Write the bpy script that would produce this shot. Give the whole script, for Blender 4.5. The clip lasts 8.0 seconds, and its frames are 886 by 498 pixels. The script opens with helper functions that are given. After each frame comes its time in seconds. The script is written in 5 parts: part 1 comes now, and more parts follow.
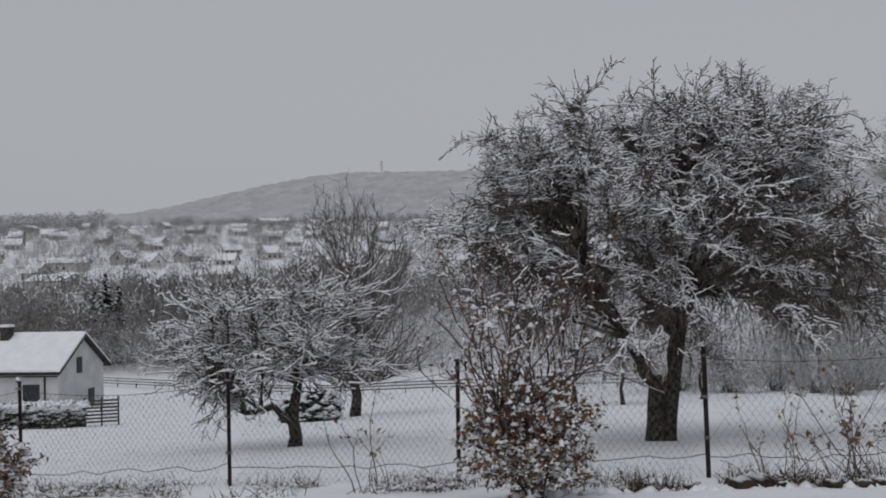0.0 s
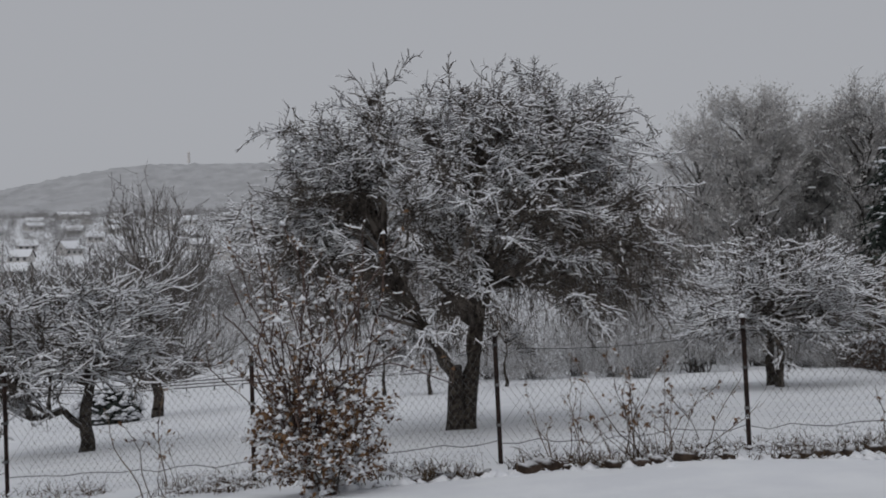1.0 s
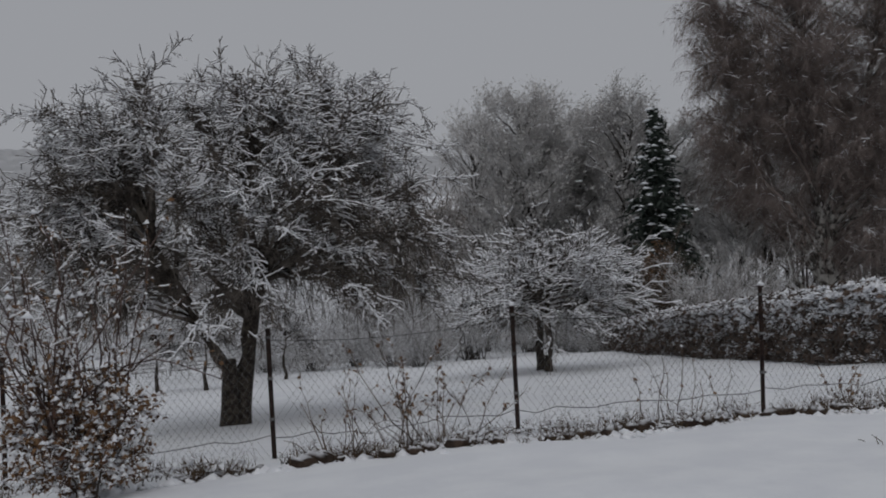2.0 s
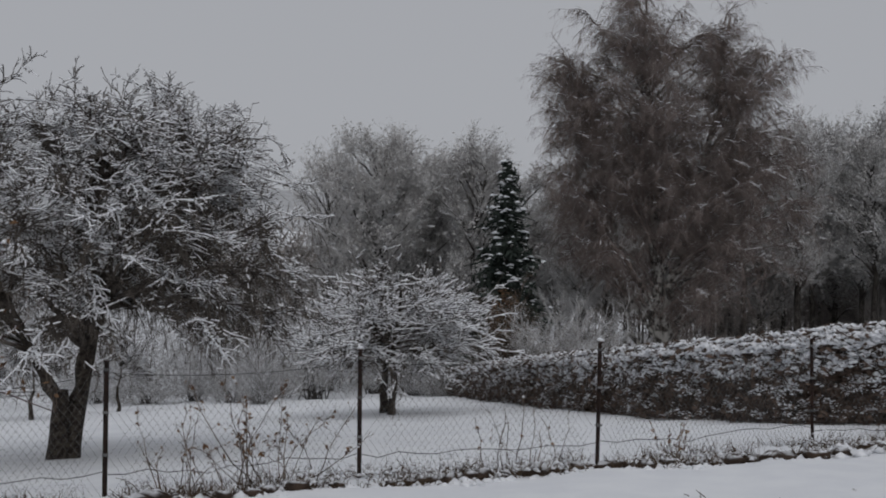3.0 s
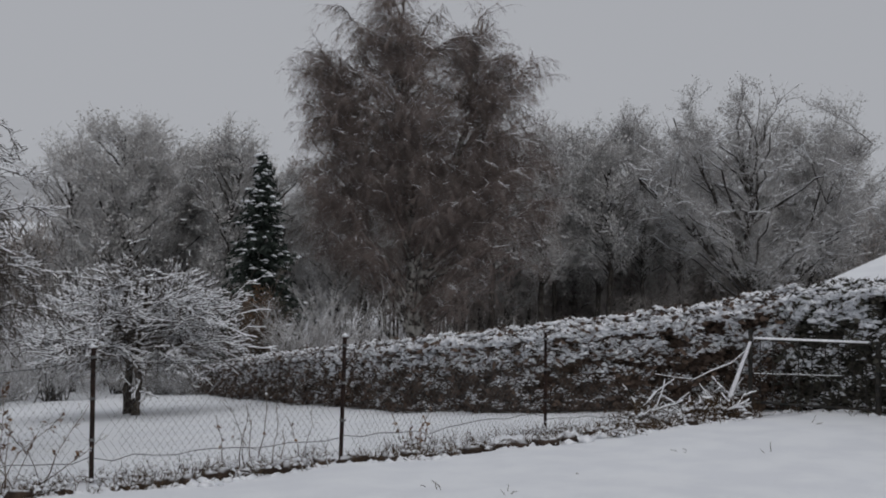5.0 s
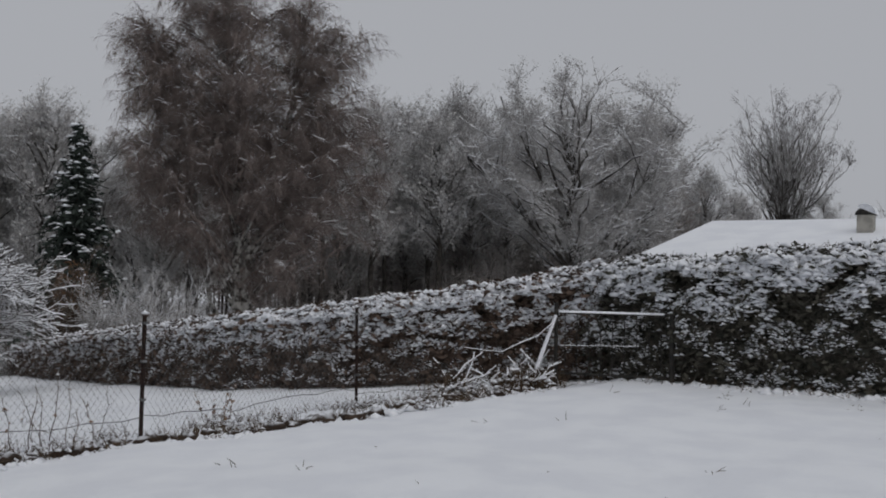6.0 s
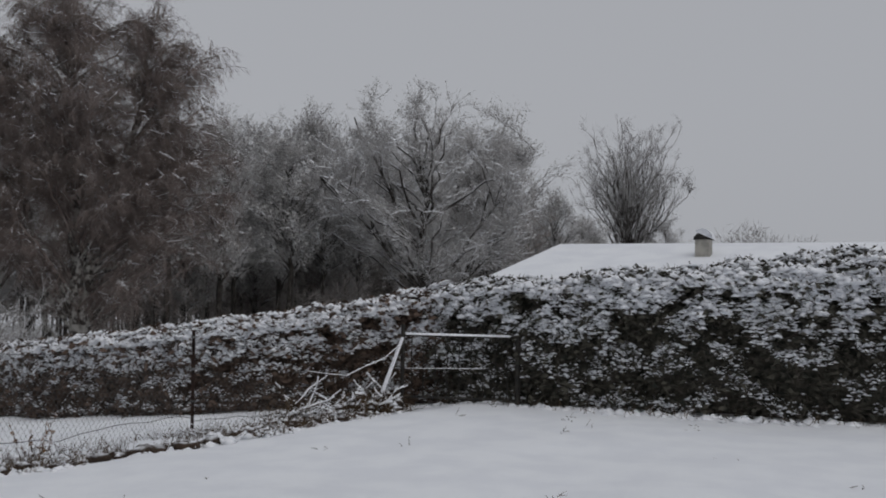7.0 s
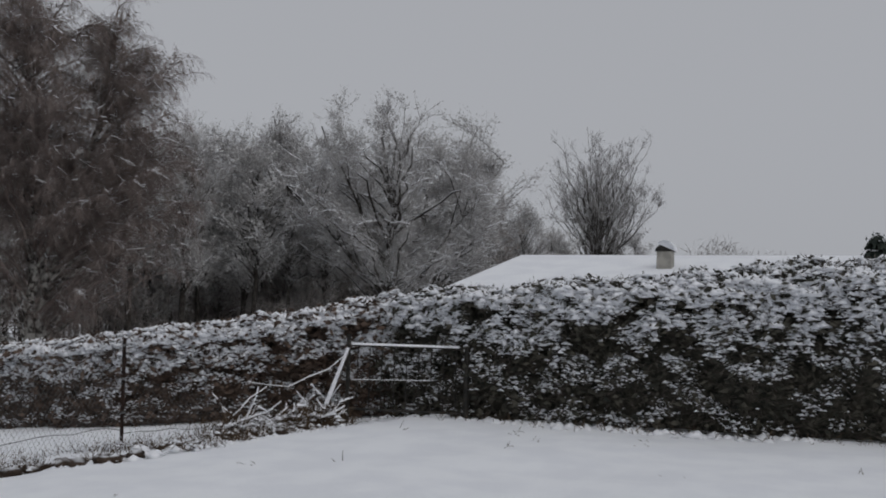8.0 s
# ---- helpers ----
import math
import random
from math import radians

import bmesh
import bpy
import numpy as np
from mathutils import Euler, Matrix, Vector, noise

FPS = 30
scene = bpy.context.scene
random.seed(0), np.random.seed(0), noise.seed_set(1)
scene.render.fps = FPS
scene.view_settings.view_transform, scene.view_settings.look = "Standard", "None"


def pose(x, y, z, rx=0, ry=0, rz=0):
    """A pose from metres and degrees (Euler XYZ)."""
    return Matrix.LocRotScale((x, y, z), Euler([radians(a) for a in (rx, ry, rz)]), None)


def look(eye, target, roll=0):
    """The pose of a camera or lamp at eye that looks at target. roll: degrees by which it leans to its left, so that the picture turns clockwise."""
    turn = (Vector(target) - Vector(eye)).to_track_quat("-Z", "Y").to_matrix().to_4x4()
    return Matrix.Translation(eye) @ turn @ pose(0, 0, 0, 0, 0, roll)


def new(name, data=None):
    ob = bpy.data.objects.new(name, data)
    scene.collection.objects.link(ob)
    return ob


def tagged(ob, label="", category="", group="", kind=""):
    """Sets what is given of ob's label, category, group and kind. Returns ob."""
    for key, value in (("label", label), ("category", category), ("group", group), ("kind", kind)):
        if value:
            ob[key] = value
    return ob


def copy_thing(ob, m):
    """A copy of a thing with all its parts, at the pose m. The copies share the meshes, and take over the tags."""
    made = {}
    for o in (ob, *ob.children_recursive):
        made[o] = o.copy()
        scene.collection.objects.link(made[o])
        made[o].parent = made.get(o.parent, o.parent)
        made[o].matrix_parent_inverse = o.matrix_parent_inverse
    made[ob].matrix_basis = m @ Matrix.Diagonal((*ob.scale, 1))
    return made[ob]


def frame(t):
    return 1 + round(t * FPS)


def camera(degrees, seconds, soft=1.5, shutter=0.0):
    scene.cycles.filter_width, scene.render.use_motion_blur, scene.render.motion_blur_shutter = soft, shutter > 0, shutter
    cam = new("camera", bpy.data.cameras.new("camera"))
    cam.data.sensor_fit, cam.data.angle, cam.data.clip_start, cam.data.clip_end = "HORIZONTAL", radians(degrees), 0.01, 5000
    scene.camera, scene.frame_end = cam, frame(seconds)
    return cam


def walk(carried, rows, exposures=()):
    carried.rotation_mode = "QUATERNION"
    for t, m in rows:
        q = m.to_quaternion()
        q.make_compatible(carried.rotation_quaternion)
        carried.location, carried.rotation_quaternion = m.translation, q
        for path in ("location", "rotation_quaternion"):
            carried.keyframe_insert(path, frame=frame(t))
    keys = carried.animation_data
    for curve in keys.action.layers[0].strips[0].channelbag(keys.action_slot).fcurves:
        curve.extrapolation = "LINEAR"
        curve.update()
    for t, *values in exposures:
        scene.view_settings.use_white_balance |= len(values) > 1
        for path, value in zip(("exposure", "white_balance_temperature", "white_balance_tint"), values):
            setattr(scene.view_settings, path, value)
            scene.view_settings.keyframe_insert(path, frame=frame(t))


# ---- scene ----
cam = camera(47.3, 8.0, soft=1.9)
PATH = [
    (0, (-0.906, -0.311, 1.66), (-0.773, 1.683, 1.721), -1.3),
    (0.5, (-0.854, -0.316, 1.664), (-0.563, 1.662, 1.719), -2.1),
    (1, (-0.704, -0.284, 1.66), (-0.208, 1.653, 1.696), -2.1),
    (1.5, (-0.621, -0.229, 1.668), (0.054, 1.653, 1.691), -2.3),
    (2, (-0.597, -0.206, 1.648), (0.301, 1.581, 1.65), -2.4),
    (2.2, (-0.594, -0.206, 1.648), (0.368, 1.547, 1.640), -2.2),
    (3.3, (-0.684, -0.262, 1.700), (0.508, 1.339, 1.824), 1.8),
    (3.5, (-0.682, -0.262, 1.7), (0.522, 1.327, 1.865), 1.9),
    (4, (-0.587, -0.246, 1.676), (0.683, 1.286, 1.868), 1.9),
    (4.5, (-0.587, -0.303, 1.675), (0.755, 1.173, 1.815), 1.9),
    (5, (-0.565, -0.354, 1.701), (0.938, 0.962, 1.777), 1.0),
    (5.2, (-0.556, -0.372, 1.701), (1.005, 0.875, 1.774), 1.0),
    (6.3, (-0.32, -0.7, 1.714), (1.425, 0.277, 1.727), 0.4),
    (6.5, (-0.29, -0.708, 1.714), (1.489, 0.206, 1.724), 0.1),
    (7, (-0.047, -0.6, 1.704), (1.783, 0.204, 1.785), 1.1),
    (7.5, (0.186, -0.642, 1.701), (2.038, 0.108, 1.79), 0.7),
    (8, (0.556, -0.75, 1.66), (2.404, 0.006, 1.767), 1.6),
]
walk(cam, [(t, look(eye, target, roll)) for t, eye, target, roll in PATH],
     exposures=[(0.0, 0.0), (1.0, -0.06), (1.5, -0.13), (2.0, -0.34), (2.2, -0.28), (3.2, -0.05), (3.5, 0.0), (8.0, -0.04)])

# ---- overcast light ----
world = bpy.data.worlds.new("overcast_sky")
scene.world = world
world.use_nodes = True
wn, wl = world.node_tree.nodes, world.node_tree.links
sky = wn.new("ShaderNodeTexSky")
sky.sky_type, sky.sun_disc, sky.sun_elevation, sky.sun_rotation = "NISHITA", False, radians(40), radians(200)
sky.dust_density = 4.0
grey = wn.new("ShaderNodeHueSaturation")
grey.inputs["Saturation"].default_value = 0.12
wl.new(sky.outputs[0], grey.inputs["Color"])
cloud = wn.new("ShaderNodeMix")
cloud.data_type = "RGBA"
cloud.inputs["Factor"].default_value = 0.93
cloud.inputs["B"].default_value = (3.98, 4.1, 4.42, 1)
wl.new(grey.outputs[0], cloud.inputs["A"])
wl.new(cloud.outputs["Result"], wn["Background"].inputs["Color"])
wn["Background"].inputs["Strength"].default_value = 0.098
sun = new("sun", bpy.data.lights.new("sun", "SUN"))
sun.data.energy, sun.data.angle, sun.data.color = 0.5, radians(60), (1.0, 0.97, 0.94)
sun.matrix_world = look((0, 0, 50), (18, 30, 0))


# ---- materials ----
def material(name, base, rough=0.8, second=None, scale=8.0, spread=(0.4, 0.6), bump=0.0, bump_scale=60.0, snow=None, metal=0.0, rand=0.0):
    """A noise-varied surface. snow: (lowest, highest) upward lean of the face between which snow lies on it."""
    m = bpy.data.materials.new(name)
    m.use_nodes = True
    n, l = m.node_tree.nodes, m.node_tree.links
    bsdf = n["Principled BSDF"]
    bsdf.inputs["Roughness"].default_value, bsdf.inputs["Metallic"].default_value = rough, metal
    bsdf.inputs["Specular IOR Level"].default_value = 0.25
    geo = n.new("ShaderNodeNewGeometry")
    tex = n.new("ShaderNodeTexNoise")
    tex.inputs["Scale"].default_value, tex.inputs["Detail"].default_value = scale, 5
    l.new(geo.outputs["Position"], tex.inputs["Vector"])
    ramp = n.new("ShaderNodeValToRGB")
    ramp.color_ramp.elements[0].position, ramp.color_ramp.elements[1].position = spread
    ramp.color_ramp.elements[0].color = (*base, 1)
    ramp.color_ramp.elements[1].color = (*(second or base), 1)
    l.new(tex.outputs[0], ramp.inputs[0])
    colour = ramp.outputs[0]
    if rand:
        info, hsv, ma = n.new("ShaderNodeObjectInfo"), n.new("ShaderNodeHueSaturation"), n.new("ShaderNodeMapRange")
        ma.inputs[3].default_value, ma.inputs[4].default_value = 1 - rand, 1 + rand
        l.new(info.outputs["Random"], ma.inputs[0])
        l.new(ma.outputs[0], hsv.inputs["Value"])
        l.new(colour, hsv.inputs["Color"])
        colour = hsv.outputs[0]
    if snow:
        sep, rng, mul, mix = n.new("ShaderNodeSeparateXYZ"), n.new("ShaderNodeMapRange"), n.new("ShaderNodeMath"), n.new("ShaderNodeMix")
        patch, pr = n.new("ShaderNodeTexNoise"), n.new("ShaderNodeMapRange")
        patch.inputs["Scale"].default_value = 3.0
        l.new(geo.outputs["Position"], patch.inputs["Vector"])
        pr.inputs[1].default_value, pr.inputs[2].default_value = 0.3, 0.55
        pr.inputs[3].default_value = 0.35
        l.new(patch.outputs[0], pr.inputs[0])
        l.new(geo.outputs["Normal"], sep.inputs[0])
        l.new(sep.outputs["Z"], rng.inputs[0])
        rng.inputs[1].default_value, rng.inputs[2].default_value = snow
        mul.operation = "MULTIPLY"
        l.new(rng.outputs[0], mul.inputs[0])
        l.new(pr.outputs[0], mul.inputs[1])
        mix.data_type = "RGBA"
        l.new(mul.outputs[0], mix.inputs["Factor"])
        l.new(colour, mix.inputs["A"])
        mix.inputs["B"].default_value = (0.8, 0.82, 0.86, 1)
        colour = mix.outputs["Result"]
    l.new(colour, bsdf.inputs["Base Color"])
    if bump:
        t2, b = n.new("ShaderNodeTexNoise"), n.new("ShaderNodeBump")
        t2.inputs["Scale"].default_value, t2.inputs["Detail"].default_value = bump_scale, 6
        l.new(geo.outputs["Position"], t2.inputs["Vector"])
        b.inputs["Strength"].default_value, b.inputs["Distance"].default_value = bump, 0.03
        l.new(t2.outputs[0], b.inputs["Height"])
        l.new(b.outputs[0], bsdf.inputs["Normal"])
    return m


SNOW = material("snow", (0.82, 0.84, 0.88), 0.7, (0.88, 0.9, 0.93), 1.5, bump=0.35, bump_scale=9)
SNOW_TUFT = material("clinging_snow", (0.78, 0.8, 0.84), 0.8, (0.9, 0.91, 0.94), 12)
BARK = material("apple_bark", (0.022, 0.017, 0.014), 0.9, (0.075, 0.062, 0.05), 14, bump=0.8, bump_scale=40)
TWIG = material("twig_bark", (0.06, 0.05, 0.044), 0.9, (0.15, 0.13, 0.112), 5)
CHERRY = material("cherry_bark", (0.085, 0.074, 0.066), 0.9, (0.18, 0.162, 0.148), 3, snow=(0.3, 0.7))
BIRCH_TWIG = material("birch_twigs", (0.12, 0.094, 0.084), 0.9, (0.25, 0.205, 0.185), 1.2, snow=(0.75, 1.0))
BIRCH_BARK = material("birch_bark", (0.04, 0.035, 0.031), 0.8, (0.3, 0.29, 0.27), 3.5, (0.45, 0.55), bump=0.4)
# Twig grey raised for the wood's haze, besides the frost.
WOOD_TWIG = material("wood_twigs", (0.26, 0.245, 0.233), 0.9, (0.5, 0.485, 0.47), 0.7, snow=(-0.05, 0.6), rand=0.3)
WOOD_BARK = material("wood_bark", (0.025, 0.021, 0.018), 0.9, (0.07, 0.062, 0.055), 4, snow=(0.5, 0.9))
# Frost on the twigs, with haze painted in as extra paleness.
FROST_HAZE = material("frosted_hazed_twigs", (0.28, 0.27, 0.262), 0.9, (0.52, 0.512, 0.505), 0.6, snow=(-0.05, 0.5), rand=0.3)
# Leaf base lightened beyond frost to stand in for haze.
FROST_HAZE_LEAF = material("frosted_hazed_leaves", (0.46, 0.445, 0.435), 0.9, (0.7, 0.69, 0.68), 0.9, rand=0.25)
ARM_BARK = material("shoot_bark", (0.045, 0.028, 0.024), 0.8, (0.11, 0.075, 0.065), 7, snow=(0.45, 0.8))
UNDERGROWTH = material("undergrowth_twigs", (0.2, 0.18, 0.168), 0.9, (0.42, 0.39, 0.37), 0.5)
# Grey lifted so that distant trees hold some haze in their colour.
VALLEY = material("valley_twigs", (0.15, 0.143, 0.138), 0.9, (0.3, 0.29, 0.285), 0.12)
BROWN_TWIG = material("brown_shrub", (0.07, 0.052, 0.04), 0.9, (0.17, 0.13, 0.1), 3, snow=(0.5, 0.9))
NEEDLE = material("spruce_needles", (0.018, 0.025, 0.021), 0.85, (0.045, 0.056, 0.046), 4)
LEAF = material("hedge_leaves", (0.045, 0.033, 0.027), 0.8, (0.16, 0.112, 0.086), 7, (0.35, 0.65))
YEW = material("evergreen_hedge", (0.024, 0.026, 0.021), 0.8, (0.1, 0.092, 0.072), 7, (0.35, 0.65))
DRY_LEAF = material("withered_leaves", (0.07, 0.036, 0.024), 0.8, (0.24, 0.14, 0.07), 9)
GRASS = material("dead_grass", (0.045, 0.03, 0.02), 0.9, (0.13, 0.09, 0.056), 6)
EARTH = material("bare_earth", (0.03, 0.021, 0.016), 0.95, (0.07, 0.049, 0.036), 8, bump=0.8, bump_scale=25, snow=(0.75, 1.0))
STEEL = material("rusty_post", (0.018, 0.012, 0.011), 0.7, (0.045, 0.026, 0.02), 18, bump=0.3)
WIRE = material("galvanised_wire", (0.1, 0.1, 0.1), 0.6, (0.22, 0.22, 0.22), 6, metal=0.3)
GATE_PAINT = material("gate_iron", (0.015, 0.015, 0.014), 0.7, (0.04, 0.035, 0.03), 9)
RAIL = material("weathered_rail", (0.05, 0.045, 0.04), 0.9, (0.1, 0.095, 0.085), 5)
PLASTER = material("white_plaster", (0.5, 0.51, 0.52), 0.9, (0.6, 0.6, 0.6), 1.0)
PLASTER_GREY = material("grey_plaster", (0.5, 0.49, 0.48), 0.9, (0.62, 0.6, 0.58), 0.4, rand=0.2)
OCHRE = material("ochre_plaster", (0.32, 0.24, 0.16), 0.9, (0.4, 0.31, 0.22), 0.6)
DARK_TRIM = material("dark_timber", (0.03, 0.026, 0.024), 0.8, (0.06, 0.05, 0.045), 3)
PANE = material("window_glass", (0.03, 0.035, 0.04), 0.15)
CONCRETE = material("chimney_render", (0.3, 0.29, 0.26), 0.9, (0.42, 0.4, 0.36), 5, bump=0.4)
# Bluish grey holds the distance haze as well as the frost.
CANOPY = material("hazed_far_forest", (0.4, 0.405, 0.418), 1.0, (0.52, 0.527, 0.545), 0.05, (0.3, 0.7))


# ---- helpers of the place ----
def mesh_of(name, verts, faces, mat):
    me = bpy.data.meshes.new(name)
    me.from_pydata(verts if isinstance(verts, list) else verts.tolist(), [], faces if isinstance(faces, list) else faces.tolist())
    me.materials.append(mat)
    if mat in (SNOW_TUFT, BARK, EARTH):
        me.polygons.foreach_set("use_smooth", [True] * len(me.polygons))
    return me


def part(name, data, mat=None, parent=None, label="", kind=""):
    """data: a mesh, or (verts, faces)."""
    ob = new(name, mesh_of(name, data[0], data[1], mat) if isinstance(data, tuple) else data)
    ob.parent = parent
    return tagged(ob, label, kind=kind)


def thing(name, place, label, category, group="", kind="", rz=0.0):
    ob = new(name)
    ob.matrix_basis = pose(*place, 0, 0, rz)
    return tagged(ob, label, category, group, kind)


def join(*pieces):
    verts, faces, n = [], [], 0
    for v, f in pieces:
        verts.append(np.asarray(v, float).reshape(-1, 3))
        faces += [tuple(int(i) + n for i in q) for q in f]
        n += len(verts[-1])
    return np.concatenate(verts).tolist(), faces


def box(x0, x1, y0, y1, z0, z1):
    v = [(x, y, z) for z in (z0, z1) for y in (y0, y1) for x in (x0, x1)]
    return v, [(0, 2, 3, 1), (4, 5, 7, 6), (0, 1, 5, 4), (1, 3, 7, 5), (3, 2, 6, 7), (2, 0, 4, 6)]


def smooth(a, b, x):
    t = np.clip((np.asarray(x, float) - a) / (b - a), 0, 1)
    return t * t * (3 - 2 * t)


def verge(x):
    """How far the strip of rough grass before the fence widens towards the lawn."""
    return 0.42 * (1 - smooth(10.0, 13.0, x))


def ground(x, y):
    """The height of the land: the lawn, the orchard's slope, the valley and the rise beyond."""
    x, y = np.asarray(x, float), np.asarray(y, float)
    slope = 1.5 * np.log1p(np.exp(np.clip((y - 5.9) / 1.5, -30, 30)))
    slope = np.where(y > 40, 1.5 * (40 - 5.9) / 1.5 + (y - 40), slope)
    near = -0.097 * np.minimum(slope, 84)
    near = near - 0.018 * np.clip(4 - x, 0, 12) * smooth(3, 10, y)
    wood = smooth(25, 70, x)
    near = near * (1 - wood) + wood * np.maximum(near, -2.0 - 0.01 * y)
    rise = 0.103 * np.clip(y - 270, 0, 640)
    lawn = 0.05 * smooth(-0.55, -0.95, (y + 0.33 * x - 10.75) / 1.053 + verge(x) + 0.18 * np.sin(1.7 * x) + 0.1 * np.sin(4.1 * x + 1))
    return near + rise + lawn


def gz(x, y):
    return float(ground(x, y))


def spot(az, r):
    """Plan position at a bearing in degrees and a range in metres from the middle of the lawn."""
    return -0.6 + r * math.sin(radians(az)), -0.3 + r * math.cos(radians(az))


def unit(v):
    return v / np.maximum(np.linalg.norm(v, axis=-1, keepdims=True), 1e-9)


def tubes(p0, p1, r0, r1, sides=3):
    """Open prisms from p0 to p1; with three sides one face looks up."""
    t = unit(p1 - p0)
    u = np.cross(t, (0, 0, 1.0))
    bad = np.linalg.norm(u, axis=1) < 0.05
    u[bad] = (1, 0, 0)
    u = unit(u)
    v = np.cross(u, t)
    k = len(p0)
    ang = np.arange(sides) * 2 * np.pi / sides - np.pi / 2
    ring = np.cos(ang)[None, :, None] * u[:, None] + np.sin(ang)[None, :, None] * v[:, None]
    verts = np.concatenate([p0[:, None] + ring * r0[:, None, None], p1[:, None] + ring * r1[:, None, None]], 1).reshape(-1, 3)
    a = np.arange(sides)
    b = (a + 1) % sides
    quad = np.stack([a, b, b + sides, a + sides], 1)
    faces = (np.arange(k)[:, None, None] * 2 * sides + quad[None]).reshape(-1, 4)
    return verts, faces


def spikes(p0, p1, r0, r1=None):
    """Three-sided twigs that run to a point."""
    v, _ = tubes(p0, p1, r0, r0 * 0)
    v = v.reshape(-1, 6, 3)[:, :4].reshape(-1, 3)
    return v, (np.arange(len(p0))[:, None, None] * 4 + np.array([[0, 1, 3], [1, 2, 3], [2, 0, 3]])[None]).reshape(-1, 3)


def snow_on(p0, p1, r0, r1, rng, thick=0.022, keep=0.8, extra=0.003):
    """Ridges of snow along the upper side of branches."""
    t = unit(p1 - p0)
    flat = np.sqrt(np.clip(1 - t[:, 2] ** 2, 0, 1))
    mid = (p0 + p1) / 2
    patch = 0.5 + 0.22 * (np.sin(6.1 * mid[:, 0] + 3.3 * mid[:, 1]) + np.sin(5.3 * mid[:, 1] - 4.4 * mid[:, 2] + 1) + np.sin(6.7 * mid[:, 2] + 2.9 * mid[:, 0] + 2))
    ok = (patch + 0.12 * rng.normal(size=len(p0)) < keep * 1.15 * smooth(0.35, 0.85, flat))
    p0, p1, r0, r1, t, flat = p0[ok], p1[ok], r0[ok], r1[ok], t[ok], flat[ok]
    u = unit(np.cross(t, (0, 0, 1.0)))
    h = (thick * (0.5 + rng.random(len(p0))) * flat)[:, None]
    up = np.array((0, 0, 1.0))
    w0, w1 = [np.where(r < 0.06, np.minimum(r * 0.9 + extra, 0.019), r * 1.02 + extra)[:, None] for r in (r0, r1)]
    a0, a1 = r0[:, None] * 0.35, r1[:, None] * 0.35
    verts = np.stack([p0 - u * w0 + up * a0, p0 + up * (r0[:, None] + h), p0 + u * w0 + up * a0,
                      p1 - u * w1 + up * a1, p1 + up * (r1[:, None] + h), p1 + u * w1 + up * a1], 1).reshape(-1, 3)
    quad = np.array([[0, 1, 4, 3], [1, 2, 5, 4]])
    return verts, (np.arange(len(p0))[:, None, None] * 6 + quad[None]).reshape(-1, 4)


def colonise(rng, stems, goals, step=0.2, reach=1.6, kill=0.35, rounds=70, lift=0.0, tip=0.006, power=2.3, wobble=0.25):
    """Branches that grow from the stems towards scattered goals. Gives the segments' ends and radii."""
    pos, par = [], []
    for stem in stems:
        first = -1
        if pos:
            first = int(np.argmin(np.linalg.norm(np.array(pos) - stem[0], axis=1)))
        for p in (stem[1:] if pos else stem):
            par.append(first)
            pos.append(np.array(p, float))
            first = len(pos) - 1
    pos = np.array(pos)
    grown = np.zeros(len(pos), int)
    g = np.array(goals, float)
    d = np.linalg.norm(g[:, None] - pos[None], axis=2)
    near, dist = d.argmin(1), d.min(1)
    for _ in range(rounds):
        act = dist < reach
        if not act.any():
            act = dist < dist.min() + step
        pull = np.zeros_like(pos)
        np.add.at(pull, near[act], unit(g[act] - pos[near[act]]))
        who = np.unique(near[act])
        who = who[grown[who] < 4]
        if not len(who):
            break
        way = unit(unit(pull[who]) + (0, 0, lift) + wobble * rng.normal(size=(len(who), 3)))
        fresh = pos[who] + way * step
        grown[who] += 1
        n0 = len(pos)
        pos = np.concatenate([pos, fresh])
        par += who.tolist()
        grown = np.concatenate([grown, np.zeros(len(fresh), int)])
        d = np.linalg.norm(g[:, None] - fresh[None], axis=2)
        better = d.min(1) < dist
        near = np.where(better, d.argmin(1) + n0, near)
        dist = np.minimum(dist, d.min(1))
        live = dist > kill
        g, near, dist = g[live], near[live], dist[live]
        if not len(g):
            break
    par = np.array(par)
    has = par >= 0
    fixed = sum(len(q) for q in stems)
    for _ in range(2):
        kid_sum, kid_n = np.zeros_like(pos), np.zeros(len(pos))
        np.add.at(kid_sum, par[has], pos[has])
        np.add.at(kid_n, par[has], 1)
        inner = has & (kid_n > 0)
        inner[:fixed] = False
        target = (pos[par] + kid_sum / np.maximum(kid_n, 1)[:, None]) / 2
        pos = np.where(inner[:, None], 0.45 * pos + 0.55 * target, pos)
    load = np.zeros(len(pos))
    kids = np.zeros(len(pos), int)
    np.add.at(kids, par[par >= 0], 1)
    for i in range(len(pos) - 1, -1, -1):
        if kids[i] == 0:
            load[i] = tip ** power
        if par[i] >= 0:
            load[par[i]] += load[i]
    r = load ** (1 / power)
    c = np.where(par >= 0)[0]
    return pos[par[c]], pos[c], np.minimum(r[par[c]], r[c] * 1.25), r[c]


